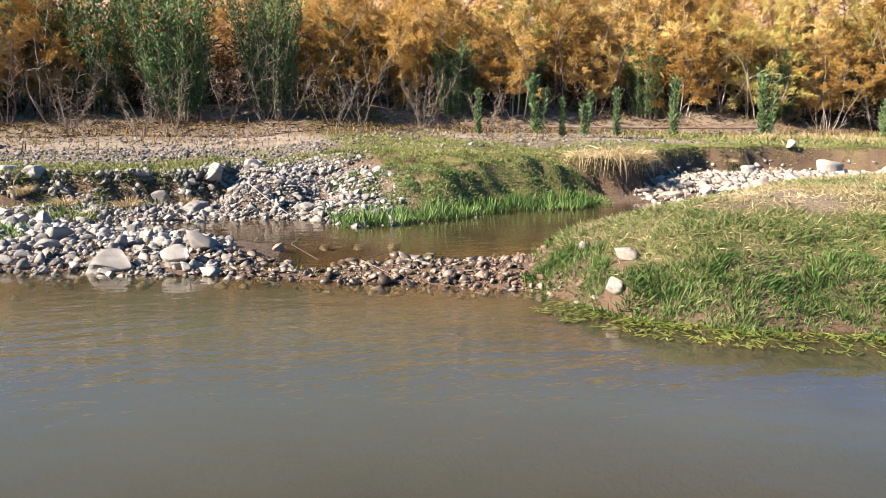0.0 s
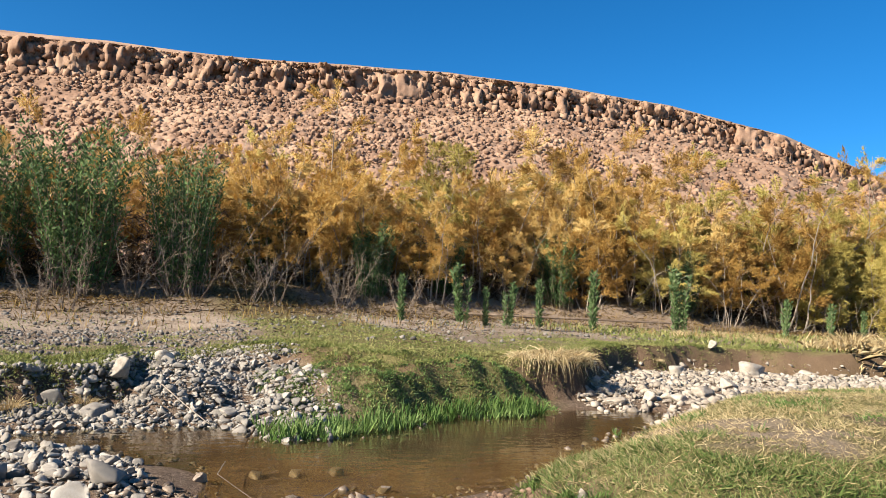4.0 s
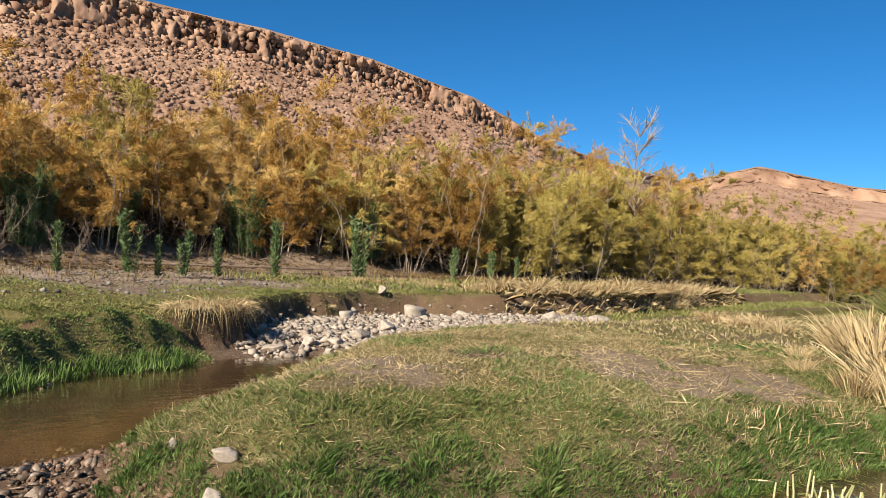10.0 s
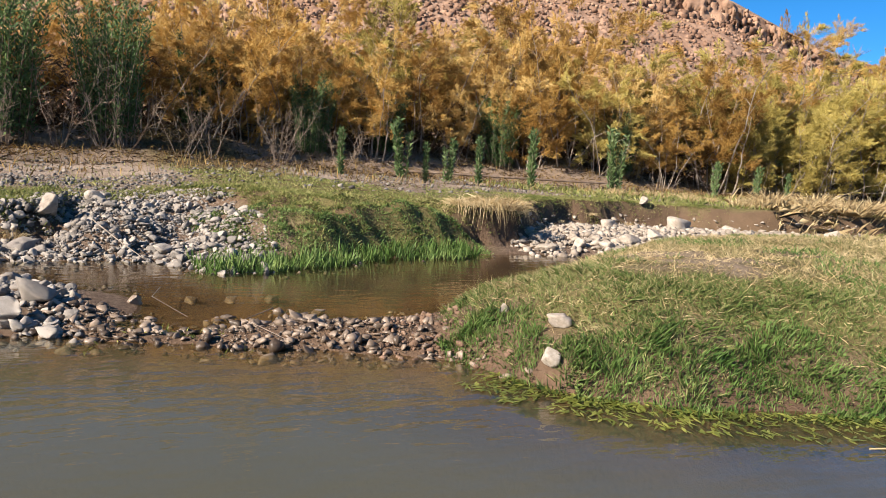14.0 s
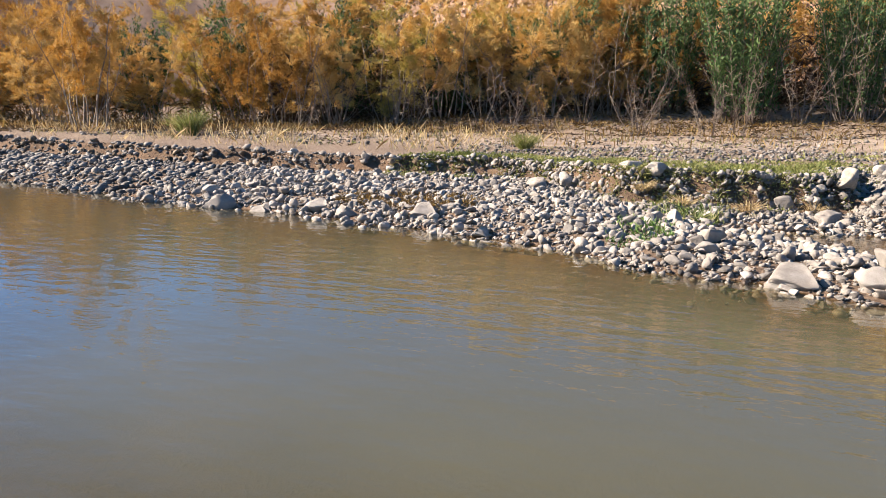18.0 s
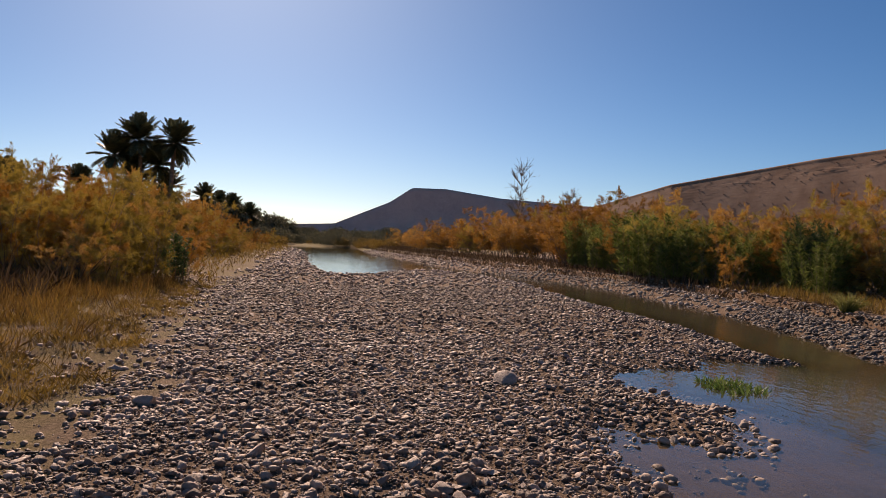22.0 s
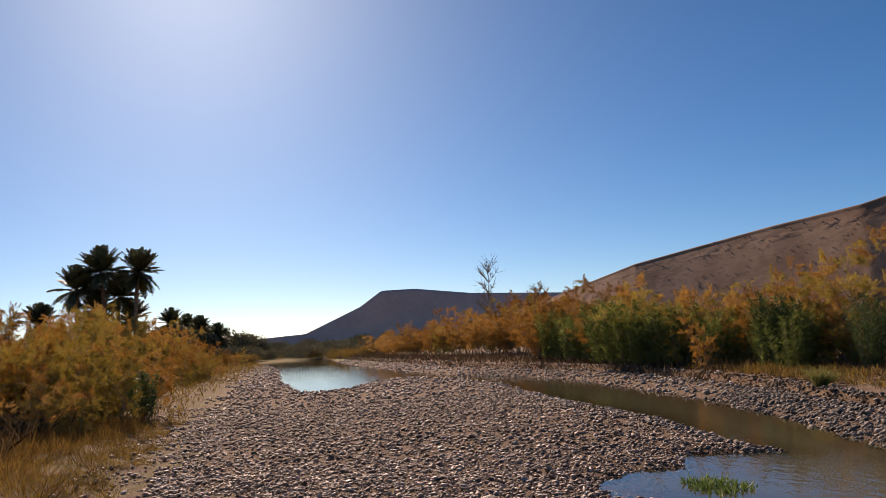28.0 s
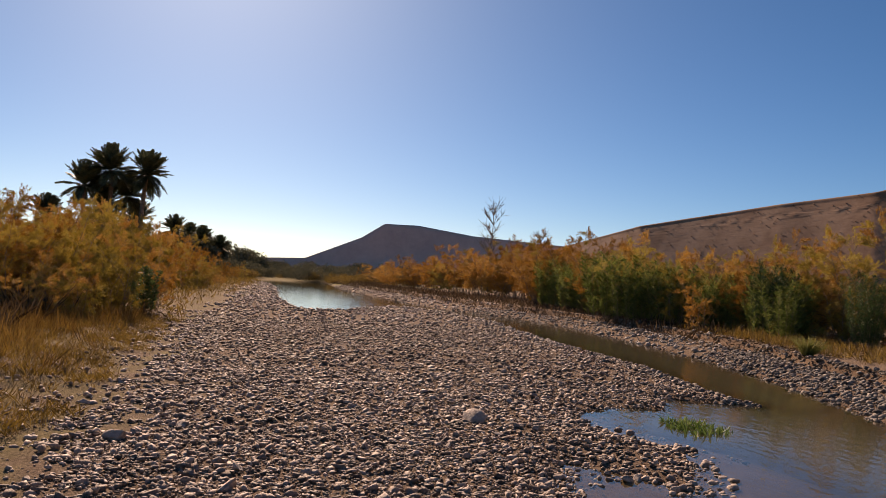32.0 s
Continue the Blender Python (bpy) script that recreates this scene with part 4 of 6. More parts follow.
def tamarisk(seed, tall, leaf_mat, plumes=13, low=0.12):
    """A clump of leaning stems; the side shoots carry feathery plumes with gaps between."""
    rng = np.random.default_rng(seed)
    wood, foot, tip = [], [], []
    stems = int(rng.integers(7, 10))
    for s in range(stems):
        a = 2 * math.pi * (s + rng.uniform(-0.3, 0.3)) / stems
        lean = rng.uniform(0.05, 0.5)
        r0 = rng.uniform(0.1, 0.6)
        p, d, pts = Vector((r0 * math.cos(a), r0 * math.sin(a), -0.1)), Vector((lean * math.cos(a), lean * math.sin(a), 1)).normalized(), []
        n, size = 9, tall * (1.0 if s == 0 else rng.uniform(0.45, 0.95))
        for k in range(n + 1):
            pts.append(p.copy())
            d = (d + Vector(rng.normal(size=3)) * 0.13 + Vector((0, 0, 0.05))).normalized()
            p = p + d * size / n
        wood.append(tube(pts, 0.024 * tall / 5, 0.006, 4))
        for c in range(plumes - 5):
            h = low + (1 - low) * (c + rng.random()) / (plumes - 5)
            k = min(int(h * n), n - 1)
            axis = pts[k].lerp(pts[k + 1], h * n - k)
            b = rng.uniform(0, 2 * math.pi)
            reach = size * (0.08 + 0.17 * (1.02 - h) ** 0.7) * rng.uniform(0.5, 1.1)
            out = Vector((math.cos(b), math.sin(b), rng.uniform(0.35, 1.1))).normalized()
            q = axis + out * reach
            wood.append(tube([axis, axis.lerp(q, 0.5) + Vector((0, 0, 0.04)), q], 0.009, 0.003, 3))
            for j in range(6):
                o2 = (out + Vector(rng.normal(size=3)) * 0.42).normalized()
                foot.append(axis.lerp(q, rng.uniform(0.65, 1.0)))
                tip.append(o2 * rng.uniform(0.25, 0.6))
        for j in range(4):
            foot.append(pts[-1] - Vector((0, 0, 0.12 * j)))
            tip.append(Vector((rng.normal() * 0.12, rng.normal() * 0.12, rng.uniform(0.4, 0.7))))
    for s in range(9):
        a = rng.uniform(0, 2 * math.pi)
        q, p = [], Vector((0.5 * math.cos(a), 0.5 * math.sin(a), -0.05))
        d = Vector((math.cos(a) * 0.6, math.sin(a) * 0.6, 0.8)).normalized()
        for k in range(6):
            q.append(p.copy())
            d = (d + Vector(rng.normal(size=3)) * 0.3).normalized()
            p = p + d * tall * 0.07
        wood.append(tube(q, 0.011, 0.004, 3))
    foot, tip = np.array(foot), np.array(tip)
    per = 60
    along_ = rng.random((len(foot), per, 1)) ** 0.8
    ln = np.linalg.norm(tip, axis=1)[:, None, None]
    sag = np.array([0, 0, -0.22]) * along_ ** 2 * ln
    fluff = rng.normal(size=(len(foot), per, 3)) * 0.06 * (1.15 - along_)
    base = (foot[:, None] + tip[:, None] * along_ + sag + fluff).reshape(-1, 3)
    way = (tip[:, None] / ln + fluff * 5 + rng.normal(size=fluff.shape) * 0.35).reshape(-1, 3)
    n = len(base)
    V, T = needles(base, way, rng.uniform(0.06, 0.13, n), rng.uniform(0.012, 0.023, n), rng)
    root = thing("tamarisk", "", "bush")
    v, f = joined(wood)
    part("trunk", mesh_from("trunk", v, f, M_TWIG), root, "bare pale grey-brown stems")
    part("crown", mesh_from("crown", V, T, leaf_mat), root)
    return root


def leafy(name, seed, tall, stems, spread, leaf, gap, leaf_mat, wide=0.022, droop=0.15, lush=0.0):
    """An upright shrub with lance leaves in whorls up its stems."""
    rng = np.random.default_rng(seed)
    wood, base, way = [], [], []
    for s in range(stems):
        a = rng.uniform(0, 2 * math.pi)
        r = spread * math.sqrt(rng.random())
        lean = rng.uniform(0.05, 0.4) if lush else rng.uniform(0.03, 0.2)
        p, d, pts = Vector((r * 0.5 * math.cos(a), r * 0.5 * math.sin(a), -0.05)), Vector((lean * math.cos(a), lean * math.sin(a), 1)).normalized(), []
        size = tall * rng.uniform(0.65, 1.0)
        for k in range(7):
            pts.append(p.copy())
            d = (d + Vector(rng.normal(size=3)) * 0.05).normalized()
            p = p + d * size / 6
        wood.append(tube(pts, 0.006 * tall ** 0.5 + 0.004, 0.004, 4))
        for h in np.arange(0.12, 1.0, gap / size):
            k = min(int(h * 6), 5)
            q = pts[k].lerp(pts[k + 1], h * 6 - k)
            for j in range(4):
                b = rng.uniform(0, 2 * math.pi)
                base.append(q + Vector(rng.normal(size=3)) * lush)
                way.append((math.cos(b), math.sin(b), rng.uniform(0.3, 1.1)))
    base, way = np.array(base), np.array(way)
    n = len(base)
    V, T = blades(base, way, leaf * rng.uniform(0.7, 1.2, n), wide * rng.uniform(0.8, 1.3, n), droop * rng.random(n), rng)
    root = thing(name, "", "shrub")
    if stems < 8:
        for v, f in wood:
            part("stem", mesh_from("stem", v, f, M_BARK), root)
    else:
        v, f = joined(wood)
        tagged(part("cane_mass" if name == "cane" else "stem_mass", mesh_from("stem_mass", v, f, M_BARK), root), kind="stuff")
    tagged(part("foliage", mesh_from("foliage", V, T, leaf_mat), root), kind="stuff")
    return root


def tussock(name, seed, count, tall, spread, lean, droop, mat, wide=0.012):
    """A clump of grass leaves from one root."""
    rng = np.random.default_rng(seed)
    a, r = rng.uniform(0, 2 * np.pi, count), np.sqrt(rng.random(count))
    base = np.stack([np.cos(a) * r * spread * 0.35, np.sin(a) * r * spread * 0.35, np.full(count, -0.02)], -1)
    way = np.stack([np.cos(a) * r * lean, np.sin(a) * r * lean, np.ones(count)], -1) + rng.normal(size=(count, 3)) * 0.15
    V, T = strands(base, way, tall * rng.uniform(0.55, 1.0, count), wide * rng.uniform(0.7, 1.3, count), droop * rng.uniform(0.3, 1.2, count), rng)
    return mesh_from(name, V, T, mat)


def polar(turn, dist):
    return -math.sin(radians(turn)) * dist, math.cos(radians(turn)) * dist


rng = random.Random(5)
KINDS = {
    "gold": [tamarisk(11, 5.0, M_GOLD, 13, 0.22), tamarisk(12, 5.0, M_GOLD, 14, 0.17), tamarisk(13, 5.0, M_GOLD, 13, 0.28), tamarisk(16, 5.0, M_GOLD, 15, 0.06), tamarisk(17, 5.0, M_GOLD, 14, 0.13)],
    "olive": [tamarisk(14, 5.0, M_OLIVE, 15, 0.05), tamarisk(15, 5.0, M_OLIVE, 14, 0.1), tamarisk(18, 5.0, M_OLIVE, 14, 0.08)],
    "oleander": [leafy("oleander", 21, 4.2, 44, 1.6, 0.2, 0.075, M_OLEANDER, 0.05, 0.1, 0.1), leafy("oleander", 22, 4.2, 46, 1.8, 0.2, 0.075, M_OLEANDER, 0.05, 0.1, 0.1)],
    "young": [leafy("young_oleander", 23, 1.8, 6, 0.5, 0.22, 0.04, M_YOUNG, 0.05), leafy("young_oleander", 24, 1.8, 4, 0.35, 0.22, 0.04, M_YOUNG, 0.05)],
    "cane": [leafy("cane", 25, 3.0, 24, 1.7, 0.55, 0.15, M_CANE, 0.03, 0.3, 0.06), leafy("cane", 26, 3.0, 26, 2.2, 0.55, 0.15, M_CANE, 0.03, 0.3, 0.06)],
}
LABELS = {
    "gold": "golden autumn tamarisk bush with feathery foliage on sandy ground",
    "olive": "olive-green tamarisk bush with feathery foliage on sandy ground",
    "oleander": "tall dark-green oleander bush among the tamarisks",
    "young": "young upright green oleander shrub on the sandy bank",
    "cane": "green cane clump with long drooping leaves",
}


def plant(kind, x, y, tall, group, wide=1.0):
    src = rng.choice(KINDS[kind])
    full = {"gold": 5.0, "olive": 5.0, "oleander": 4.2, "young": 1.8, "cane": 3.0}[kind]
    s = tall / full
    ob = copy_thing(src, pose(x, y, height(x, y) - 0.03, 0, 0, rng.uniform(0, 360)) @ Matrix.Diagonal((s * wide, s * wide, s, 1)))
    return tagged(ob, LABELS[kind], {"cane": "reed", "young": "shrub"}.get(kind, "bush"), group)


# the tree line over the far bank: turn, rise of the tops over the eye
TOPS = [(-168, 4.5), (-163, 5.0), (-160, 6.9), (-156, 8.2), (-150, 9.4), (-146, 10.2), (-142, 10.9), (-136, 12.4), (-128, 12.6), (-122, 12.6), (-116, 13.2), (-109, 12.3), (-104, 15.2),
        (-99, 12.6), (-95, 11.9), (-88, 12.6), (-83, 11.0), (-76, 12.5), (-68, 12.5), (-58, 11.5), (-51, 10.5), (-47.8, 6.0), (-45, 7.2), (-42, 8.9), (-38, 9.0), (-33, 7.6), (-28.8, 5.2), (-24, 3.6), (-19, 2.8)]
FRONT = [(-168, 55), (-160, 49), (-150, 41.5), (-144, 36.5), (-138, 32.3), (-130, 30.3), (-122, 28.8), (-115, 27.0), (-108, 25.8), (-100, 24.0), (-90, 22.8), (-80, 22.8), (-68, 23), (-56, 23), (-46, 22.5),
         (-38, 23), (-30, 26), (-24, 29), (-19, 35)]


def along(table, turn):
    return float(np.interp(turn, [t[0] for t in table], [t[1] for t in table]))


for row, (step_by, back, share) in enumerate(((3.1, 0.0, 0.86), (3.2, 2.8, 1.0), (4.2, 6.0, 1.0))):
    turn = -167.0
    while turn < -18:
        d = along(FRONT, turn) + back + rng.uniform(-0.4, 1.6)
        x, y = polar(turn + rng.uniform(-0.6, 0.6), d)
        tall = max(1.6, (d * math.tan(radians(along(TOPS, turn))) + 1.2 - height(x, y)) * share * rng.choice([0.66, 0.78, 0.86, 0.95, 1.02, 1.08]))
        kind = "gold"
        if turn < -142:
            kind = rng.choice(["olive", "olive", "olive", "gold"])
        elif turn > -84:
            kind = rng.choice(["gold", "gold", "gold", "olive"])
        elif rng.random() < 0.22:
            kind = "olive"
        if not (-50.5 < turn < -46.5 and row < 2) and not (row == 0 and (abs(turn + 88.8) < 1.8 or abs(turn + 95.4) < 1.8)):
            plant(kind, x, y, tall, "tamarisks on the far bank", 1.05)
        turn += step_by * 26 / d * rng.uniform(0.85, 1.15)

# dark oleanders in the tree line
for turn, d, tall in ((-83.2, 22.3, 4.6), (-88.8, 21.2, 4.9), (-95.4, 21.4, 4.4), (-108.7, 24.6, 2.9), (-114.0, 26.4, 2.6), (-122.8, 28.0, 3.2), (-131.5, 30.0, 2.8), (-79.5, 23.6, 4.0), (-74.5, 23.0, 3.4), (-68.0, 23.4, 3.2), (-60.5, 24.8, 4.2), (-46.0, 26.5, 3.8), (-52.0, 26.6, 4.4),
                      (-100.5, 24.8, 3.2), (-34, 24.0, 2.4)):
    plant("oleander", *polar(turn, d + 0.8), tall * 0.95, "oleanders in the tree line", rng.uniform(0.62, 0.78))
# young oleanders in front of it
for x, y, tall in ((17.33, -6.79, 1.45), (16.75, -8.18, 1.85), (16.96, -8.9, 1.25), (16.73, -9.33, 1.4), (16.75, -10.31, 1.55), (17.25, -12.29, 2.0), (17.06, -14.97, 1.95), (16.78, -18.82, 1.45), (16.49, -20.37, 1.4), (16.09, -21.32, 1.2)):
    plant("young", x, y, tall, "young oleanders on the far bank", 0.65)

# the right bank upstream: canes, oleanders and tamarisks
for k in range(44):
    turn = -32 + k * 0.46
    d = along([(-31, 27.0), (-24, 31), (-18, 36), (-13, 46)], turn) + rng.uniform(-0.5, 4)
    plant(rng.choice(["gold", "gold", "gold", "olive"]), *polar(turn, d), d * 0.1 * rng.uniform(0.7, 1.1), "tamarisks upstream", 1.1)
plant("gold", 12.9, 14.2, 4.4, "tamarisks upstream", 0.8)
for k in range(22):
    turn = -30 + k * 0.8
    d = along([(-31, 25.0), (-24, 30), (-18, 34), (-13, 44)], turn) + rng.uniform(-0.3, 1.2)
    plant("cane", *polar(turn, d), d * 0.08 * rng.uniform(0.6, 1.15), "canes on the upstream bank", 0.55)
for turn, d, tall in ((-28.2, 27.5, 2.6), (-29.0, 28.0, 2.3), (-15.0, 42, 2.2), (-19.3, 35, 1.9)):
    plant("oleander", *polar(turn, d), tall, "oleanders on the upstream bank", 0.7)
for k in range(38):
    turn = -21 + k * 0.57
    d = along([(-21, 38), (-14, 50), (-8, 62), (-2, 80), (2, 120)], turn) + rng.uniform(0, 6)
    x, y = polar(turn, d)
    tall = d * math.tan(radians(along([(-21, 2.8), (-12.5, 3.5), (-9.5, 3.5), (-5.5, 2.7), (-1, 1.3), (2, 0.8)], turn))) + 1.2
    plant("gold" if rng.random() < 0.85 else "olive", x, y, tall * rng.uniform(0.75, 1.1), "tamarisks upstream", 1.35)

# the palm bank upstream
for k in range(30):
    y = 19 + 1.5 * k + rng.uniform(-1, 1)
    x = along([(15, -6.0), (20, -6.6), (33, -9.0), (54, -11.0), (90, -14.5)], y) - rng.uniform(0.2, 2.4)
    plant(rng.choice(["olive", "gold", "olive"]), x, y, rng.uniform(1.1, 2.0), "low bushes on the palm bank", 1.3)
for k in range(122):
    y = rng.uniform(24, 95)
    edge = along([(20, -6.3), (33, -8.8), (54, -10.8), (90, -14)], y)
    x = edge - rng.uniform(0.8, 11)
    if k >= 92:
        turn, d = 16.0 + (k - 92) * 1.0 + rng.uniform(-0.5, 0.5), rng.uniform(27, 36)
        x, y = polar(turn, d)
    if k < 46:
        turn, d = 18.5 + k * 0.85 + rng.uniform(-0.6, 0.6), rng.uniform(23, 31)
        x, y = polar(turn, d)
    d = math.hypot(x, y)
    t_ = math.degrees(math.atan2(-x, y))
    tall = (d * math.tan(radians(along([(5, 0.3), (12, 1.0), (15, 2.8), (18, 4.0), (25, 4.7), (31, 4.9), (36, 6.0), (41, 9.0), (60, 10)], t_))) + 1.2) * rng.uniform(0.85, 1.12)
    plant(rng.choice(["gold", "olive", "gold", "olive"]), x, y, max(1.0, min(tall, 7)), "bushes on the palm bank", 0.95)
for k in range(17):
    q = k / 16
    plant("young", -13.2 + 2.1 * q + rng.uniform(-0.5, 0.5), 14.2 + 5.2 * q + rng.uniform(-0.6, 0.6), rng.uniform(1.5, 2.2), "oleanders on the palm bank", 1.05)
for k in range(10):
    plant("young", *polar(rng.uniform(15, 22), rng.uniform(24, 40)), rng.uniform(1.0, 1.7), "oleanders on the palm bank", 1.0)

for group in KINDS.values():
    for k in group:
        for o in (*k.children, k):
            bpy.data.objects.remove(o)


# bare trees that stand over the bushes
def bare_tree(x, y, tall, seed):
    r = np.random.default_rng(seed)
    root = thing("bare_tree", "thin leafless grey tree standing above the bushes", "tree", at=pose(x, y, height(x, y) - 0.05))
    pts = [Vector((0.12 * math.sin(k * 0.9 + seed), 0.1 * math.cos(k * 1.3), tall * k / 8)) for k in range(9)]
    part("trunk", mesh_from("trunk", *tube(pts, 0.005 * tall, 0.006, 6), M_BARK), root)
    limbs = []
    for k in range(4, 9):
        for b in range(13):
            a = r.uniform(0, 2 * math.pi)
            ln = tall * r.uniform(0.1, 0.22)
            out = Vector((math.cos(a) * 0.7, math.sin(a) * 0.7, 0.9)).normalized()
            q = [pts[k] + out * ln * j / 3 for j in range(4)]
            limbs.append(tube(q, 0.026, 0.008, 3))
            for c in range(3):
                o2 = (out + Vector(r.normal(size=3)) * 0.5).normalized()
                limbs.append(tube([q[2], q[2] + o2 * ln * 0.3, q[2] + o2 * ln * 0.6], 0.018, 0.006, 3))
    part("crown", mesh_from("crown", *joined(limbs), M_TWIG), root)


bare_tree(*polar(-9.0, 62), 6.8, 1)
bare_tree(*polar(-12.6, 52), 4.2, 2)
bare_tree(*polar(-151.0, 43), 8.2, 3)
bare_tree(*polar(-145.4, 52), 7.7, 4)
bare_tree(*polar(-153.5, 48), 6.3, 5)


def dead_shrub(x, y, tall, seed):
    r = np.random.default_rng(seed)
    root = thing("dead_shrub", "leafless pale grey shrub at the foot of the tamarisks", "shrub", "dead shrubs", at=pose(x, y, height(x, y) - 0.04))
    for s in range(7):
        a = r.uniform(0, 2 * math.pi)
        p, d, pts = Vector((0.12 * math.cos(a), 0.12 * math.sin(a), 0)), Vector((math.cos(a) * 0.5, math.sin(a) * 0.5, 1)).normalized(), []
        ln = tall * r.uniform(0.6, 1.0)
        for k in range(7):
            pts.append(p.copy())
            d = (d + Vector(r.normal(size=3)) * 0.14 + Vector((0, 0, 0.06))).normalized()
            p = p + d * ln / 6
        twigs = [tube(pts, 0.011, 0.004, 4)]
        for k in range(2, 7):
            for b in range(3):
                o = (d + Vector(r.normal(size=3)) * 0.7).normalized()
                twigs.append(tube([pts[k], pts[k] + o * ln * 0.12, pts[k] + o * ln * 0.2 + Vector(r.normal(size=3)) * 0.05], 0.005, 0.002, 3))
        part("branch", mesh_from("branch", *joined(twigs), M_BARK), root)


for k, (x, y, tall) in enumerate(((18.6, 2.8, 1.9), (19.8, 0.6, 1.7), (21.5, -1.8, 1.5), (20.9, -3.7, 1.8), (18.9, 1.2, 1.3), (20.0, 6.5, 1.8), (19.4, 9.6, 1.6), (21.6, -6.5, 1.6), (22.2, -8.6, 1.4), (18.4, 5.0, 1.2), (17.8, 11.6, 1.4), (20.4, 7.4, 2.6), (21.0, 4.6, 2.9), (20.8, 3.1, 2.2), (21.2, 1.3, 2.7), (21.3, -0.8, 2.4), (21.6, -2.4, 3.0), (21.4, -4.5, 2.2), (19.6, 9.2, 2.3), (19.2, 11.3, 2.6), (22.0, -6.6, 2.2))):
    dead_shrub(x, y, tall, 300 + k)


# ---- palms ----
def frond_mesh(seed, droop):
    r = np.random.default_rng(seed)
    n = 46
    k = np.linspace(0.08, 1, n)
    spine = np.stack([k * 2.6, 0 * k, 0.5 * k - droop * k ** 2], -1)
    base = np.concatenate([spine, spine])
    sgn = np.repeat([1.0, -1.0], n)
    way = np.stack([np.full(2 * n, 0.75), sgn * 0.8, r.uniform(-0.1, 0.35, 2 * n)], -1)
    ln = 0.62 * np.sin(np.clip(np.concatenate([k, k]) * 2.7 + 0.35, 0, 3.05)) + 0.1
    V, T = blades(base, way, ln, np.full(2 * n, 0.1), r.uniform(0.0, 0.2, 2 * n), r, True)
    v, f = tube([Vector(p) for p in np.stack([np.linspace(0, 1, 7) * 2.6, np.zeros(7), 0.5 * np.linspace(0, 1, 7) - droop * np.linspace(0, 1, 7) ** 2], -1)], 0.035, 0.008, 3)
    F3 = [t for q in f for t in ((q[0], q[1], q[2]), (q[0], q[2], q[3]))]
    return mesh_from("frond", np.concatenate([V, np.array([p[:] for p in v])]), np.concatenate([T, np.array(F3) + len(V)]), M_PALM)


FRONDS = [frond_mesh(1, 0.35), frond_mesh(2, 0.5), frond_mesh(3, 0.75)]


def palm(x, y, tall, scale, lean, seed):
    r = random.Random(seed)
    root = thing("date_palm", "tall dark date palm with a round crown of fronds", "palm", "palms on the palm bank", at=pose(x, y, height(x, y) - 0.1))
    pts = [Vector((lean * (k / 9) ** 1.5, 0.2 * math.sin(seed + k * 0.4), tall * k / 9)) for k in range(10)]
    part("trunk", mesh_from("trunk", *tube(pts, 0.21, 0.17, 9), M_BARK), root)
    for k in range(58):
        m, tip = (0, 66) if k < 14 else (0, 38) if k < 28 else (1, 8) if k < 42 else (2, -28) if k < 52 else (2, -58)
        f = part("frond", FRONDS[m], root)
        f.matrix_basis = Matrix.Translation(pts[-1]) @ pose(0, 0, 0, 0, -tip + r.uniform(-14, 14), r.uniform(0, 360)) @ Matrix.Scale(scale, 4)


palm(*polar(18.7, 72), 9.3, 0.92, -0.1, 1)
palm(*polar(16.8, 72), 9.2, 0.9, 0.4, 2)
palm(*polar(20.2, 72), 7.8, 0.85, -0.4, 3)
palm(*polar(18.0, 75), 7.4, 0.9, 0.3, 4)
palm(*polar(19.2, 74), 6.2, 0.9, -0.2, 9)
palm(*polar(17.2, 78), 5.4, 0.8, 0.3, 10)
palm(*polar(22.9, 70), 4.8, 0.7, 0.2, 5)
palm(*polar(26.8, 66), 4.6, 0.7, 0.1, 6)
palm(*polar(13.4, 132), 6.0, 0.95, 0.2, 7)
palm(*polar(12.3, 128), 5.6, 0.9, -0.2, 8)
palm(*polar(14.4, 120), 6.4, 0.95, 0.1, 11)
palm(*polar(11.2, 134), 4.6, 0.85, 0.2, 12)


def far_woods():
    """Dark trees far up the valley, as clumps of leaves with uneven tops."""
    r = np.random.default_rng(6)
    V, T, o = [], [], 0
    spots = []
    for turn in np.arange(-15, 16.5, 0.42):
        d = 190 if turn < 4 else along([(4, 190), (8, 150), (16, 120)], turn)
        top = along([(-15, 1.4), (-2, 0.9), (3, 0.75), (7.5, 0.7), (8.6, 1.3), (10.2, 1.5), (12, 1.9), (14.5, 2.3), (16, 2.0)], turn)
        spots.append((turn + r.uniform(-0.2, 0.2), d * r.uniform(0.95, 1.1), top * (r.uniform(0.6, 1.3) if turn > 9 else r.choice([0.35, 0.5, 0.6, 0.75, 1.1]))))
    for turn, d, top in spots:
        x, y = polar(turn, d)
        h = d * math.tan(radians(top)) + 1.6
        n = 1700 if turn < 9 else 2400
        p = r.normal(size=(n, 3))
        p *= (r.random((n, 1)) ** 0.4) / np.linalg.norm(p, axis=1, keepdims=True)
        p = p * [h * 0.55, h * 0.55, h * 0.46] * (1 + 0.25 * np.sin(p[:, :1] * 7 + turn) * np.cos(p[:, 1:2] * 6)) + [x, y, h * 0.52]
        p[:, 2] = np.maximum(p[:, 2], 0.2)
        v, t = blades(p, r.normal(size=(n, 3)) + [0, 0, 0.3], np.full(n, h * 0.085), np.full(n, h * 0.05), np.zeros(n), r)
        V.append(v)
        T.append(t + o)
        o += len(v)
    thing("far_woods", "dark distant woods along the valley floor", "trees", kind="stuff", data=mesh_from("far_woods", np.concatenate(V), np.concatenate(T), M_WOODS))


far_woods()


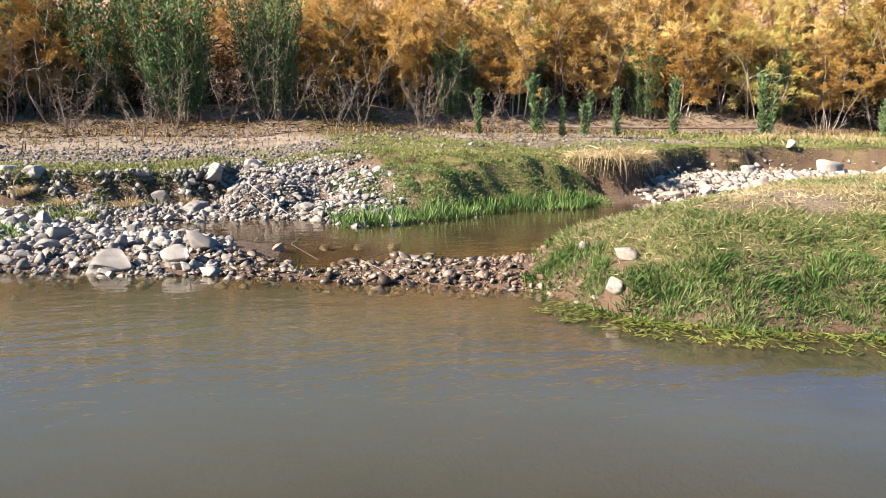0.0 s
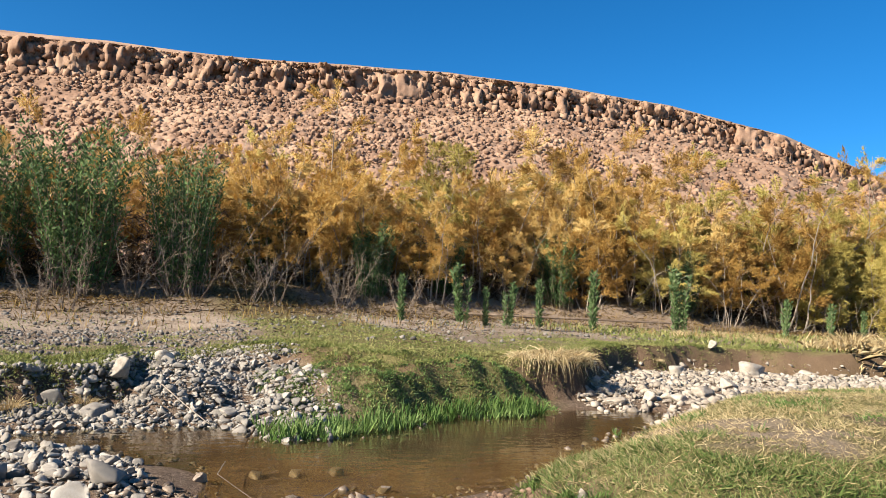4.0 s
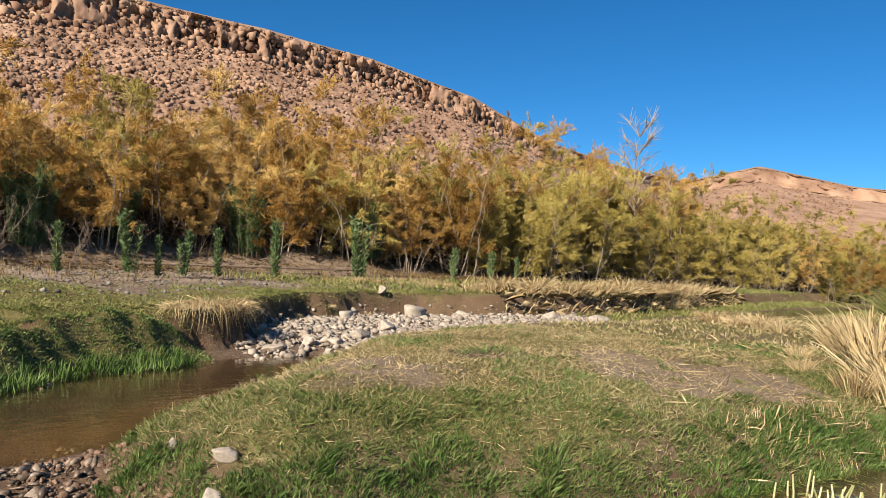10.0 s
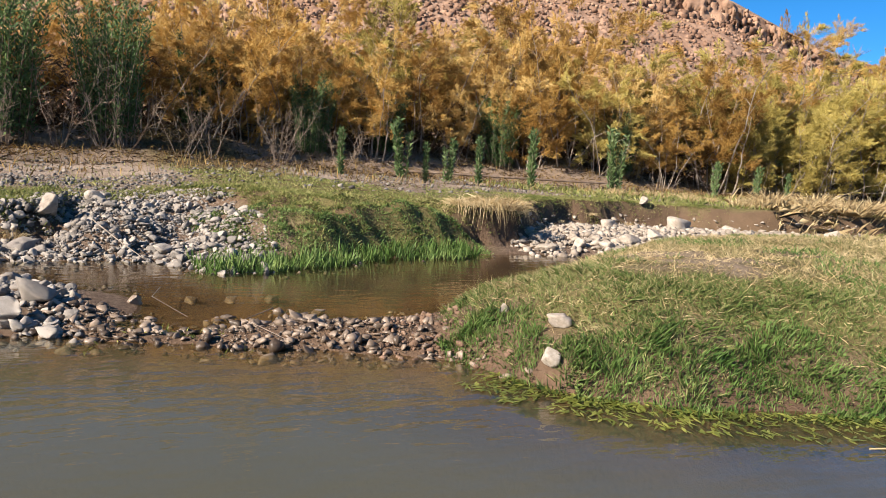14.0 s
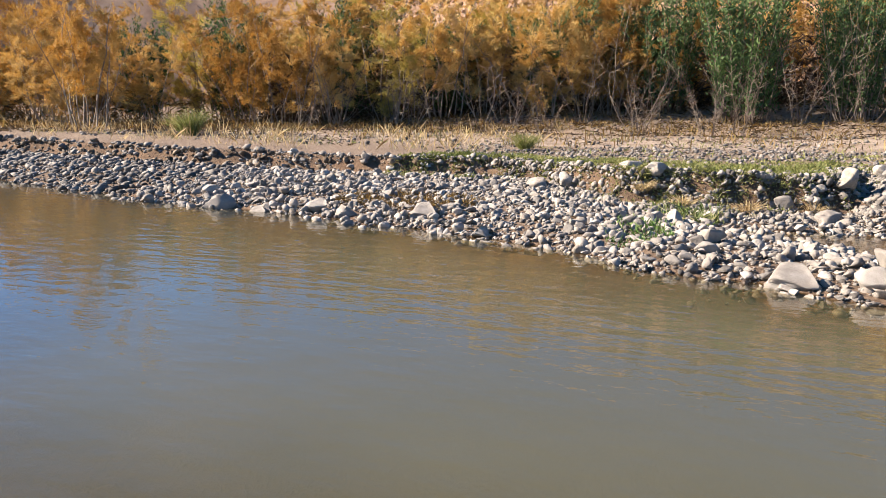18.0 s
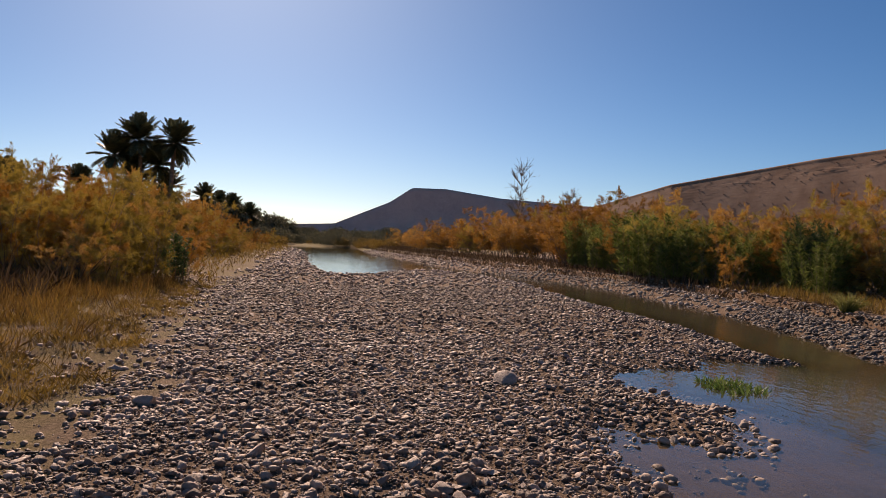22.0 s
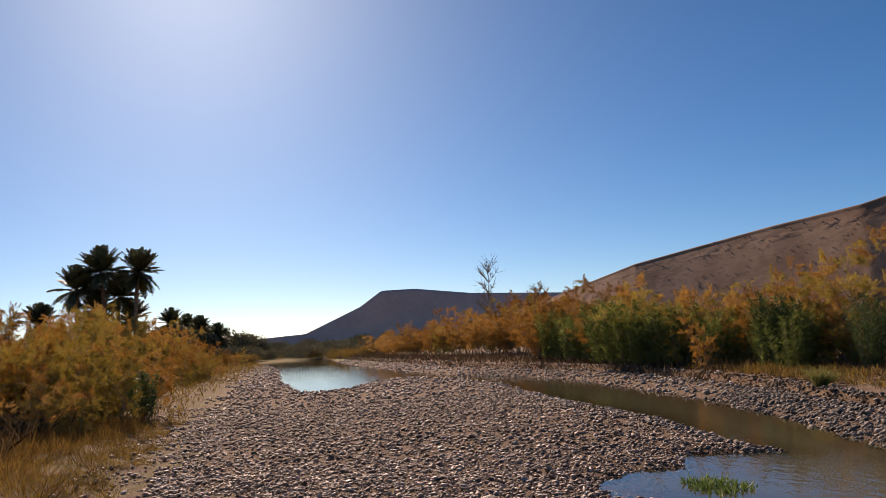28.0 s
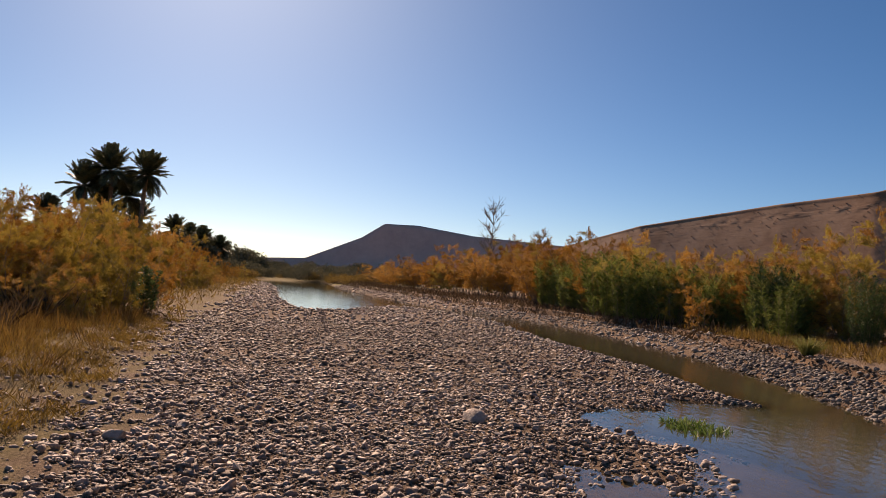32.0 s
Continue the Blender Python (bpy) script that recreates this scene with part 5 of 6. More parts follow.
def valley_scrub(name, label, near, far, count, tall, mat, seed):
    """Low rounded scrub crowding the valley floor beyond the last pool."""
    r = np.random.default_rng(seed)
    V, T, o = [], [], 0
    for k in range(count):
        turn, d = r.uniform(-13, 13), r.uniform(near, far)
        x, y = polar(turn, d)
        h = r.uniform(*tall)
        if height(x, y) < 0.03:
            continue
        n = 420
        p = r.normal(size=(n, 3))
        p *= (r.random((n, 1)) ** 0.35) / np.linalg.norm(p, axis=1, keepdims=True)
        p = p * [h * 0.8, h * 0.8, h * 0.48] * (1 + 0.3 * np.sin(p[:, :1] * 5 + k) * np.cos(p[:, 1:2] * 4 + k)) + [x, y, height(x, y) + h * 0.45]
        v, t = blades(p, r.normal(size=(n, 3)) + [0, 0, 0.6], np.full(n, h * 0.14), np.full(n, h * 0.07), np.zeros(n), r)
        V.append(v)
        T.append(t + o)
        o += len(v)
    thing(name, label, "scrub", kind="stuff", data=mesh_from(name, np.concatenate(V), np.concatenate(T), mat))


valley_scrub("green_scrub", "dull green scrub crowding the end of the valley", 118, 165, 260, (1.3, 2.9), M_WOODS, 61)
valley_scrub("golden_scrub", "golden dry scrub on the flat beyond the far pool", 96, 135, 200, (0.7, 1.6), M_HAY, 62)


# ---- grass and weeds ----
def grass(name, label, box, per_m2, tall, wide, mat, seed, keep, lean=0.5, bend=0.25, group_lean=(0, 0), category="grass"):
    r = np.random.default_rng(seed)
    P = strewn(box, per_m2, r, keep)
    n = len(P)
    clump = np.maximum(0.3, 0.75 + 0.42 * wobble(P[:, 0], P[:, 1], 5.0, seed) + 0.28 * wobble(P[:, 0], P[:, 1], 13.0, seed))
    way = r.normal(size=(n, 3)) * [lean, lean, 0.1] + [group_lean[0], group_lean[1], 1.0]
    way[:, 0] += 0.5 * wobble(P[:, 0], P[:, 1], 6.0, seed + 11)
    way[:, 1] += 0.5 * wobble(P[:, 0], P[:, 1], 6.5, seed + 5)
    P[:, 2] = np.maximum(P[:, 2], -0.03)
    V, T = blades(P - [0, 0, 0.01], way, r.uniform(tall[0], tall[1], n) * clump, wide * r.uniform(0.7, 1.3, n), bend * r.random(n), r)
    thing(name, label, category, kind="stuff", data=mesh_from(name, V, T, mat))


M_GREEN = material("fresh_bank_grass", [(0.2, (0.035, 0.085, 0.014)), (0.5, (0.1, 0.175, 0.04)), (0.8, (0.23, 0.3, 0.1))], 1.3, 0.6, 0.0, 9.0, island=0.4, thin=0.3)


def mound_front(X, Y, turf, sand, water, bank, mound, west):
    return (sand < 0.55) & (mound > 0.02) & (mound < 1.1) & (Y < -2.35) & (X > -1) & (np.hypot(X - 3.27, Y + 2.79) > 0.07) & (np.hypot(X - 3.43, Y + 2.95) > 0.08)


def mound_top(X, Y, turf, sand, water, bank, mound, west):
    return (sand < 0.5) & (mound > 0.02) & ((mound > 0.9) | (X - 0.6 * Y > 6.0)) & (wobble(X, Y, 1.4, 7.0) + 0.3 * wobble(X, Y, 6, 3) > -0.5)


def mound_foot(X, Y, turf, sand, water, bank, mound, west):
    return (mound > -0.08) & (mound < 0.3 + 0.22 * wobble(X, Y, 3.1, 4.0) + 0.1 * wobble(X, Y, 8.0, 2.0)) & (X < 4) & (Y < -2.4) & (np.hypot(X - 3.27, Y + 2.79) > 0.08) & (np.hypot(X - 3.43, Y + 2.95) > 0.08)


grass("mound_grass", "tangled green and straw-coloured grass covering the mound", (1, -9, 4.6, -2.3), 7200, (0.04, 0.11), 0.0045, M_GRASS, 1, mound_front, 0.85)
grass("mound_fringe", "lush green grass hanging over the foot of the mound", (0.8, -9, 4.1, -2.3), 7600, (0.05, 0.135), 0.005, M_GREEN, 2, mound_foot, 0.3, 0.35, (-0.25, 0.18))
grass("mound_turf", "short dry and green turf on top of the mound", (1.5, -9, 8, -2.6), 1700, (0.03, 0.1), 0.006, M_THATCH, 3, mound_top, 0.9)
grass("mound_straw", "dry straw litter lying in the turf", (1.2, -9, 7, -2.5), 800, (0.04, 0.14), 0.0035, M_STRAW, 4, lambda X, Y, turf, sand, water, bank, mound, west: mound > 0.2, 2.5, 0.1)
grass("back_turf", "short turf on the flat behind the mound", (-2, -26, 8, -9), 170, (0.05, 0.14), 0.02, M_THATCH, 5, mound_top, 0.8)
slope = lambda X, Y, turf, sand, water, bank, mound, west: (water > 0.02) & (bank < 0.3) & (bank > -1.7) & (Y < -2.0 - 0.4 * wobble(X, Y, 2, 1)) & (Y > -5.6) & (X > 6.5)
grass("bank_slope_grass", "dark green creeping grass on the cut bank", (6.5, -6, 9.4, -1.8), 900, (0.03, 0.09), 0.012, M_TURF, 6, slope, 0.9)
grass("bank_slope_green", "dark green herbs on the cut bank", (6.5, -6, 9.2, -1.8), 5200, (0.03, 0.08), 0.011, M_HERB, 61, lambda X, Y, turf, sand, water, bank, mound, west: slope(X, Y, turf, sand, water, bank, mound, west) & (bank < 0.0 + 0.3 * wobble(X, Y, 3.0, 2.0)), 0.8)
grass("shore_fringe", "bright green grass standing at the pool's edge", (6.4, -5.6, 8.6, -1.6), 1900, (0.12, 0.26), 0.012, M_GREEN, 7,
      lambda X, Y, turf, sand, water, bank, mound, west: (water > -0.16) & (water < 0.14) & (Y < -1.75) & (Y > -5.3) & (X > 6.7), 0.25, 0.2)
ledge = lambda X, Y, turf, sand, water, bank, mound, west: (bank > -0.05) & (turf > 0.25)
grass("terrace_turf", "short olive turf along the top of the bank", (7.6, -12, 16, 5), 420, (0.03, 0.08), 0.016, M_TURF, 8, ledge, 0.9)
grass("cobble_grass", "bright green grass patch among the cobbles", (5.6, 0.6, 6.9, 1.6), 900, (0.05, 0.13), 0.012, M_GREEN, 9,
      lambda X, Y, turf, sand, water, bank, mound, west: (np.hypot((X - 6.2) / 0.55, (Y - 1.1) / 0.28) < 1 + 0.3 * wobble(X, Y, 7, 2)), 0.5)
grass("matted_weeds", "matted reddish-brown dead weeds lying on the cobbles", (6.2, 2.6, 7.9, 4.5), 2600, (0.04, 0.13), 0.008, M_RUST, 93,
      lambda X, Y, turf, sand, water, bank, mound, west: np.hypot((X - 7.05) / 0.5, (Y - 3.45) / 0.75) < 1 + 0.3 * wobble(X, Y, 5, 2), 0.9, 0.3, category="weeds")
grass("ledge_turf", "olive-green turf patches on the cobbled ledge", (7.6, -0.4, 10.4, 4.6), 4200, (0.04, 0.12), 0.01, M_TURF, 94,
      lambda X, Y, turf, sand, water, bank, mound, west: (bank > -0.35) & (bank < 0.9) & (wobble(X, Y, 1.9, 6.0) + 0.6 * wobble(X, Y, 5.7, 3.0) > -0.15), 0.9, 0.3)
grass("cobble_herbs", "olive-green herb cushion on the cobble bank", (7.3, 0.4, 8.4, 1.5), 1200, (0.06, 0.2), 0.014, M_GRASS, 10,
      lambda X, Y, turf, sand, water, bank, mound, west: (np.hypot((X - 7.8) / 0.35, (Y - 0.85) / 0.42) < 1 + 0.3 * wobble(X, Y, 7, 2)), 0.7)
grass("water_tuft", "green grass tuft growing in the shallow water", (3.6, 9.7, 4.8, 11.1), 700, (0.1, 0.24), 0.02, M_GREEN, 11,
      lambda X, Y, turf, sand, water, bank, mound, west: np.hypot((X - 4.2) / 0.42, (Y - 10.4) / 0.5) < 1 + 0.3 * wobble(X, Y, 7, 2), 0.6)
grass("lip_turf", "thick moss-green turf cushions along the lip of the bank", (7.4, -14, 14, 4.2), 2400, (0.04, 0.11), 0.01, M_TURF, 81,
      lambda X, Y, turf, sand, water, bank, mound, west: (bank > -0.06) & (bank < 0.75 + 0.5 * wobble(X, Y, 1.2, 2.0)) & (wobble(X, Y, 2.1, 3.0) > -0.4), 0.8, 0.35, (-0.4, 0.0))
grass("mound_patches", "fresh green grass patches in the turf of the mound", (1.2, -9.5, 7, -2.6), 1300, (0.05, 0.12), 0.006, M_GREEN, 82,
      lambda X, Y, turf, sand, water, bank, mound, west: (mound > 0.1) & (sand < 0.4) & (wobble(X, Y, 1.7, 9.0) + 0.5 * wobble(X, Y, 5.3, 4.0) > 0.3), 0.8)
grass("side_turf", "rough olive and straw-coloured grass around the side channel", (4, -45, 22, -11.5), 60, (0.12, 0.32), 0.03, M_TURF, 83,
      lambda X, Y, turf, sand, water, bank, mound, west: (water > 0.05) & (mound < 0.2) & ((bank > 0.3) | (Y < -17)) & (bank < 7), 0.6, 0.3)
grass("side_reeds", "golden dry reeds along the side channel", (9, -34, 17, -15), 130, (0.3, 0.75), 0.022, M_STRAW, 84,
      lambda X, Y, turf, sand, water, bank, mound, west: (bank > -0.1) & (bank < 2.0 + 0.6 * wobble(X, Y, 0.7, 1.0)), 0.55, 0.6, (-0.5, 0.1))
grass("mound_thatch", "short bleached straw on the worn patches of the mound", (1.2, -9.5, 6, -3), 900, (0.02, 0.08), 0.006, M_STRAW, 89,
      lambda X, Y, turf, sand, water, bank, mound, west: (mound > 0.15) & (sand > 0.2) & (wobble(X, Y, 5.0, 2.0) > -0.3), 1.6, 0.1)
grass("fallen_stalks", "broken pale reed stalks lying on the mound", (1.2, -9.8, 4.2, -5.6), 42, (0.14, 0.4), 0.01, M_STRAW, 85,
      lambda X, Y, turf, sand, water, bank, mound, west: (mound > 0.03) & (X + 0.35 * (Y + 7) < 3.2), 4.0, 0.05, category="straw")
grass("reed_stubble", "pale cut reed stubble standing at the water's edge", (0.9, -8.2, 2.2, -5.9), 420, (0.07, 0.2), 0.006, M_STRAW, 86,
      lambda X, Y, turf, sand, water, bank, mound, west: (mound > -0.12) & (mound < 0.5) & (wobble(X, Y, 4.0, 1.0) > -0.3), 0.25, 0.02, category="reed")
grass("terrace_twigs", "fallen brown twigs scattered over the sandy terrace", (10, -16, 23, 16), 46, (0.06, 0.28), 0.016, M_BRUSH, 87,
      lambda X, Y, turf, sand, water, bank, mound, west: (bank > 2.0) & (wobble(X, Y, 0.8, 5.0) + 0.6 * wobble(X, Y, 2.7, 5.0) > -0.2), 4.0, 0.05, category="litter")
grass("terrace_weeds", "low dry weeds sprouting from the sandy terrace", (10, -16, 22, 16), 30, (0.05, 0.2), 0.014, M_TURF, 88,
      lambda X, Y, turf, sand, water, bank, mound, west: (bank > 1.5) & (wobble(X, Y, 1.1, 6.0) + 0.6 * wobble(X, Y, 3.7, 2.0) > 0.15), 0.7, 0.2, category="weeds")
stone_bed("terrace_pebbles", "scattered pebbles on the sandy terrace", (11, -14, 22, 16), 14, (0.025, 0.13),
          lambda X, Y, turf, sand, water, bank, mound, west: (bank > 1.5) & (wobble(X, Y, 0.9, 1.0) + 0.5 * wobble(X, Y, 2.9, 3.0) > -0.3), M_STONE, 18, COARSE)
grass("riffle_weed", "yellow-green water weed among the stones of the riffle", (4.1, -1.6, 5.0, -0.7), 900, (0.03, 0.09), 0.008, M_WEED, 92,
      lambda X, Y, turf, sand, water, bank, mound, west: (abs(water) < 0.16) & (wobble(X, Y, 5.0, 3.0) > 0.0), 1.8, 0.2, category="water plant")
sandy = lambda X, Y, turf, sand, water, bank, mound, west: (bank > 3.2) & (wobble(X, Y, 0.9, 3) + 0.5 * wobble(X, Y, 3.1, 1) > 0.05)
grass("bank_weeds", "dry brown weeds and twigs on the sandy terrace", (11, -32, 27, 26), 16, (0.1, 0.42), 0.02, M_RUST, 12, sandy, 0.3, 0.05, category="weeds")
leftish = lambda X, Y, turf, sand, water, bank, mound, west: (wobble(X, Y, 2.4, 3.0) + 0.7 * wobble(X, Y, 6.7, 1.0) > -0.15 - 0.15 * step(14, 20, Y)) & (west + 0.9 * wobble(X, Y, 0.9, 1) + 0.6 * wobble(X, Y, 4.3, 2) > 0.3)
grass("golden_weeds", "golden-brown dry weeds covering the palm bank", (-17, 6.5, -3.0, 24), 760, (0.05, 0.32), 0.009, M_HAY, 13, leftish, 0.5, 0.15, category="weeds")
grass("tall_rusty_weeds", "taller rusty weed clumps standing out of the palm bank's growth", (-17, 8, -3.6, 24), 170, (0.2, 0.75), 0.009, M_RUST, 90,
      lambda X, Y, turf, sand, water, bank, mound, west: (west > 0.5) & (wobble(X, Y, 1.3, 8.0) + 0.6 * wobble(X, Y, 3.9, 5.0) > 0.1), 0.25, 0.12, category="weeds")
# dark blades put where shade lies under the palm bank bushes
grass("palm_bank_brush", "dark dead brush standing in for shade at the foot of the palm bank bushes", (-19, 15, -6, 32), 46, (0.4, 1.2), 0.028, M_BRUSH, 95,
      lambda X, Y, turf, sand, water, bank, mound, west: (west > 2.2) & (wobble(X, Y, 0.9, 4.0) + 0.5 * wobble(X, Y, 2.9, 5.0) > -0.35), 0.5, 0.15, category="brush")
grass("distant_weeds", "golden-brown dry weeds along the distant palm bank", (-30, 24, -5, 100), 18, (0.2, 0.7), 0.04, M_HAY, 14, leftish, 0.5, 0.25, category="weeds")
grass("upstream_straw", "golden dry grass strip on the upstream bank", (9.4, 16, 15, 28), 200, (0.15, 0.5), 0.018, M_HAY, 15,
      lambda X, Y, turf, sand, water, bank, mound, west: (bank > 0.5) & (bank < 2.4) & (wobble(X, Y, 0.5, 2) + 0.5 * wobble(X, Y, 2.1, 2) > -0.1), 0.3, 0.2)
grass("bend_weeds", "golden-green weeds in clumps on the sandy terrace", (10, 4, 17, 22), 60, (0.12, 0.55), 0.014, M_STRAW, 91,
      lambda X, Y, turf, sand, water, bank, mound, west: (bank > 0.6) & (wobble(X, Y, 1.2, 9.0) + 0.5 * wobble(X, Y, 3.3, 4.0) > 0.35), 0.4, 0.2, category="weeds")
grass("upstream_sedge", "dull green-brown sedge along the distant channel", (-12, 24, 14, 125), 24, (0.25, 0.7), 0.045, M_BRUSH, 16,
      lambda X, Y, turf, sand, water, bank, mound, west: (bank > -0.6) & (bank < 4), 0.4, 0.2)

def belt(name, label, spans, count, off, tall, size, wide, mat, seed, lean, category):
    """Blades or twigs in a belt along the tree line, in clumps."""
    r = np.random.default_rng(seed)
    turn = r.uniform(spans[0], spans[1], count)
    d = np.interp(turn, [t[0] for t in FRONT], [t[1] for t in FRONT]) + off[0] + (off[1] - off[0]) * r.random(count)
    X, Y = -np.sin(np.radians(turn)) * d, np.cos(np.radians(turn)) * d
    ok = wobble(X, Y, 1.1, seed) + 0.6 * wobble(X, Y, 3.3, seed + 1) > r.uniform(-0.9, 0.5, count)
    X, Y = X[ok], Y[ok]
    n = len(X)
    base = np.stack([X, Y, lie(X, Y)[0] + tall * r.random(n) ** 1.6], -1)
    way = r.normal(size=(n, 3)) * [lean, lean, 0.3] + [0, 0, 0.8]
    V, T = blades(base, way, r.uniform(size[0], size[1], n), wide * r.uniform(0.6, 1.4, n), 0.3 * r.random(n), r)
    thing(name, label, category, kind="stuff", data=mesh_from(name, V, T, mat))


belt("thin_undergrowth", "thin dead brush under the upstream tamarisks", (-54, -20), 3000, (0.6, 5.0), 0.9, (0.2, 0.5), 0.03, M_RUST, 74, 0.9, "brush")
# this belt also darkens the space under the trees in place of shade
belt("undergrowth", "dark tangled dead brush under the tamarisks, also standing in for their shade", (-166, -54), 66000, (0.5, 6.0), 2.0, (0.2, 0.6), 0.045, M_BRUSH, 71, 0.9, "brush")
belt("tree_foot_weeds", "dry rusty weeds and seedlings at the foot of the bushes", (-150, -22), 26000, (-3.0, 0.8), 0.02, (0.05, 0.28), 0.011, M_RUST, 72, 0.7, "weeds")
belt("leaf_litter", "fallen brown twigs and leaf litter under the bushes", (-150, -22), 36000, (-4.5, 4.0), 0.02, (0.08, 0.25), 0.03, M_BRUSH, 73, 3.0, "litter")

TUFTS = [tussock("dry_grass_tussock", k, 240, 0.62, 0.5, 0.9, 0.55, M_STRAW) for k in range(3)]
r2 = random.Random(77)


def tuft(x, y, size, group, label="dry straw-coloured grass tussock with arching leaves", meshes=TUFTS, sink=0.0, name="dry_grass_tussock"):
    thing(name, label, "grass", group, data=r2.choice(meshes), at=pose(x, y, height(x, y) - sink, r2.uniform(-8, 8), r2.uniform(-8, 8), r2.uniform(0, 360)) @ Matrix.Diagonal((size, size, size * r2.uniform(0.85, 1.15), 1)))


for x, y, s_ in ((9.15, -5.6, 0.5), (9.15, -6.0, 0.6), (9.3, -6.45, 0.55), (9.6, -6.75, 0.45), (10.1, -7.4, 0.35), (10.9, -8.1, 0.3), (11.8, -9.1, 0.3)):
    tuft(x, y, s_, "tussocks on the bank edge", sink=0.06)
for k in range(26):
    y = -15.5 - 0.42 * k
    tuft(float(np.interp(-y, [12, 15, 18, 25, 30], [12.9, 11.9, 11.4, 12.3, 13.4])) + r2.uniform(-0.3, 0.9), y, r2.uniform(1.0, 1.6), "tussocks by the side channel")
for k in range(16):
    tuft(r2.uniform(13, 17), r2.uniform(-22, -13), r2.uniform(0.35, 0.7), "tussocks by the side channel")
for x, y, s_ in ((3.9, -11.9, 0.8), (4.3, -12.3, 0.9), (4.8, -12.6, 0.8), (5.3, -12.9, 0.9), (4.5, -13.0, 0.8), (5.6, -13.3, 0.7)):
    tuft(x, y, s_ * 0.8, "tussocks on the mound")
HANGING = [tussock("hanging_grass", 80 + k, 170, 0.55, 0.55, 1.7, 1.15, M_STRAW, 0.011) for k in range(3)]
for x, y, s_ in ((9.1, -5.5, 0.65), (9.12, -5.75, 0.8), (9.14, -6.0, 0.85), (9.2, -6.25, 0.85), (9.3, -6.5, 0.7), (9.75, -6.9, 0.45), (10.1, -7.3, 0.4), (10.6, -7.65, 0.45), (11.1, -8.2, 0.4), (11.5, -8.75, 0.45), (12.0, -9.3, 0.4), (12.4, -10.4, 0.45), (12.5, -11.5, 0.4)):
    tuft(x, y, s_, "grass hanging over the cut bank", "bleached dry grass and roots hanging over the cut bank", HANGING, name="hanging_grass")
REEDS = [tussock("reed_clump", 60 + k, 150, 0.8, 0.9, 0.7, 0.12, M_STRAW, 0.016) for k in range(2)]
for x, y, s_ in ((2.0, -9.2, 0.9), (1.75, -8.7, 0.9), (2.3, -9.8, 0.95), (1.6, -8.1, 0.7), (1.9, -7.9, 0.4), (2.6, -10.3, 0.7), (1.3, -9.6, 0.8), (2.6, -8.7, 0.25), (2.35, -8.0, 0.25)):
    tuft(x, y, s_, "reed clumps on the mound", "golden dry reed clump with broken stalks", REEDS, name="reed_clump")
RUSH = [tussock("rush_clump", 40 + k, 520, 1.5, 0.6, 0.75, 0.25, M_TURF, 0.014) for k in range(2)]
tuft(2.5, -13.4, 0.95, "", "large spiky grey-green rush clump", RUSH, name="rush_clump")
tuft(3.0, -17.5, 0.9, "", "large spiky grey-green rush clump", RUSH, name="rush_clump")
tuft(12.3, 10.7, 0.5, "rushes on the terrace", "spiky green and straw-coloured rush clump", RUSH, name="rush_clump")
tuft(11.75, 3.62, 0.3, "rushes on the terrace", "small yellow-green rush clump on the terrace", RUSH, name="rush_clump")
tuft(10.5, 18.0, 0.5, "rushes on the terrace", "dark rush clump at the bank's edge", RUSH, name="rush_clump")
M_STUB = material("cut_reed_stub", [(0.2, (0.2, 0.21, 0.09)), (0.5, (0.36, 0.35, 0.17)), (0.8, (0.55, 0.5, 0.3))], 6.0, 0.6, 0.2, 40.0, vary=0.5)
STUB = mesh_from("reed_stub", *tube([Vector((0, 0, 0)), Vector((0.002, 0, 0.5)), Vector((0.01, 0.004, 1.0))], 0.0065, 0.0045, 6), M_STUB, True)
for k in range(46):
    q = k / 45
    x, y = 1.62 - 0.75 * q + r2.uniform(-0.1, 0.1), -5.65 - 0.5 * q + r2.uniform(-0.16, 0.16)
    tall = r2.uniform(0.05, 0.17)
    thing("reed_stub", "pale green cut reed stub standing at the water's edge", "reed", "cut reeds at the water", data=STUB,
          at=pose(x, y, max(height(x, y), -0.04) - 0.02, r2.uniform(-14, 14), r2.uniform(-14, 14), r2.uniform(0, 360)) @ Matrix.Diagonal((1.2, 1.2, tall + 0.04, 1)))

for x, y, s_ in ((8.1, 0.9, 0.4), (8.1, 0.3, 0.45), (8.3, -0.3, 0.4), (8.2, 1.3, 0.35)):
    tuft(x, y, s_, "tussocks on the bank edge")

# weed and straws afloat at the foot of the mound
def floating_weed():
    r = np.random.default_rng(3)
    n = 1100
    k = r.random(n)
    foot = np.array([(3.5, -2.62), (3.12, -2.75), (2.85, -3.0), (2.58, -3.45), (2.33, -4.1), (1.93, -5.1), (1.5, -6.6)])
    at = k * 6 * 0.999
    i = at.astype(int)
    p = foot[i] + (foot[i + 1] - foot[i]) * (at - i)[:, None]
    t = foot[i + 1] - foot[i]
    t /= np.linalg.norm(t, axis=1, keepdims=True)
    out = np.stack([t[:, 1], -t[:, 0]], -1)
    p = p - out * np.array([-1.0]) * (r.random(n) ** 1.3 * 0.34 - 0.04)[:, None]
    base = np.column_stack([p, 0.004 + 0.008 * r.random(n)])
    a = np.arctan2(out[:, 1], out[:, 0]) + r.normal(0, 0.7, n)
    way = np.stack([np.cos(a), np.sin(a), 0 * a], -1)
    V, T = blades(base, way, r.uniform(0.04, 0.1, n), r.uniform(0.01, 0.02, n), np.zeros(n), r, True)
    V[:, 2] = np.clip(V[:, 2], 0.003, 0.02)
    thing("pond_weed", "yellow-green pond weed leaves floating at the mound's foot", "water plant", kind="stuff", data=mesh_from("pond_weed", V, T, M_WEED))


floating_weed()


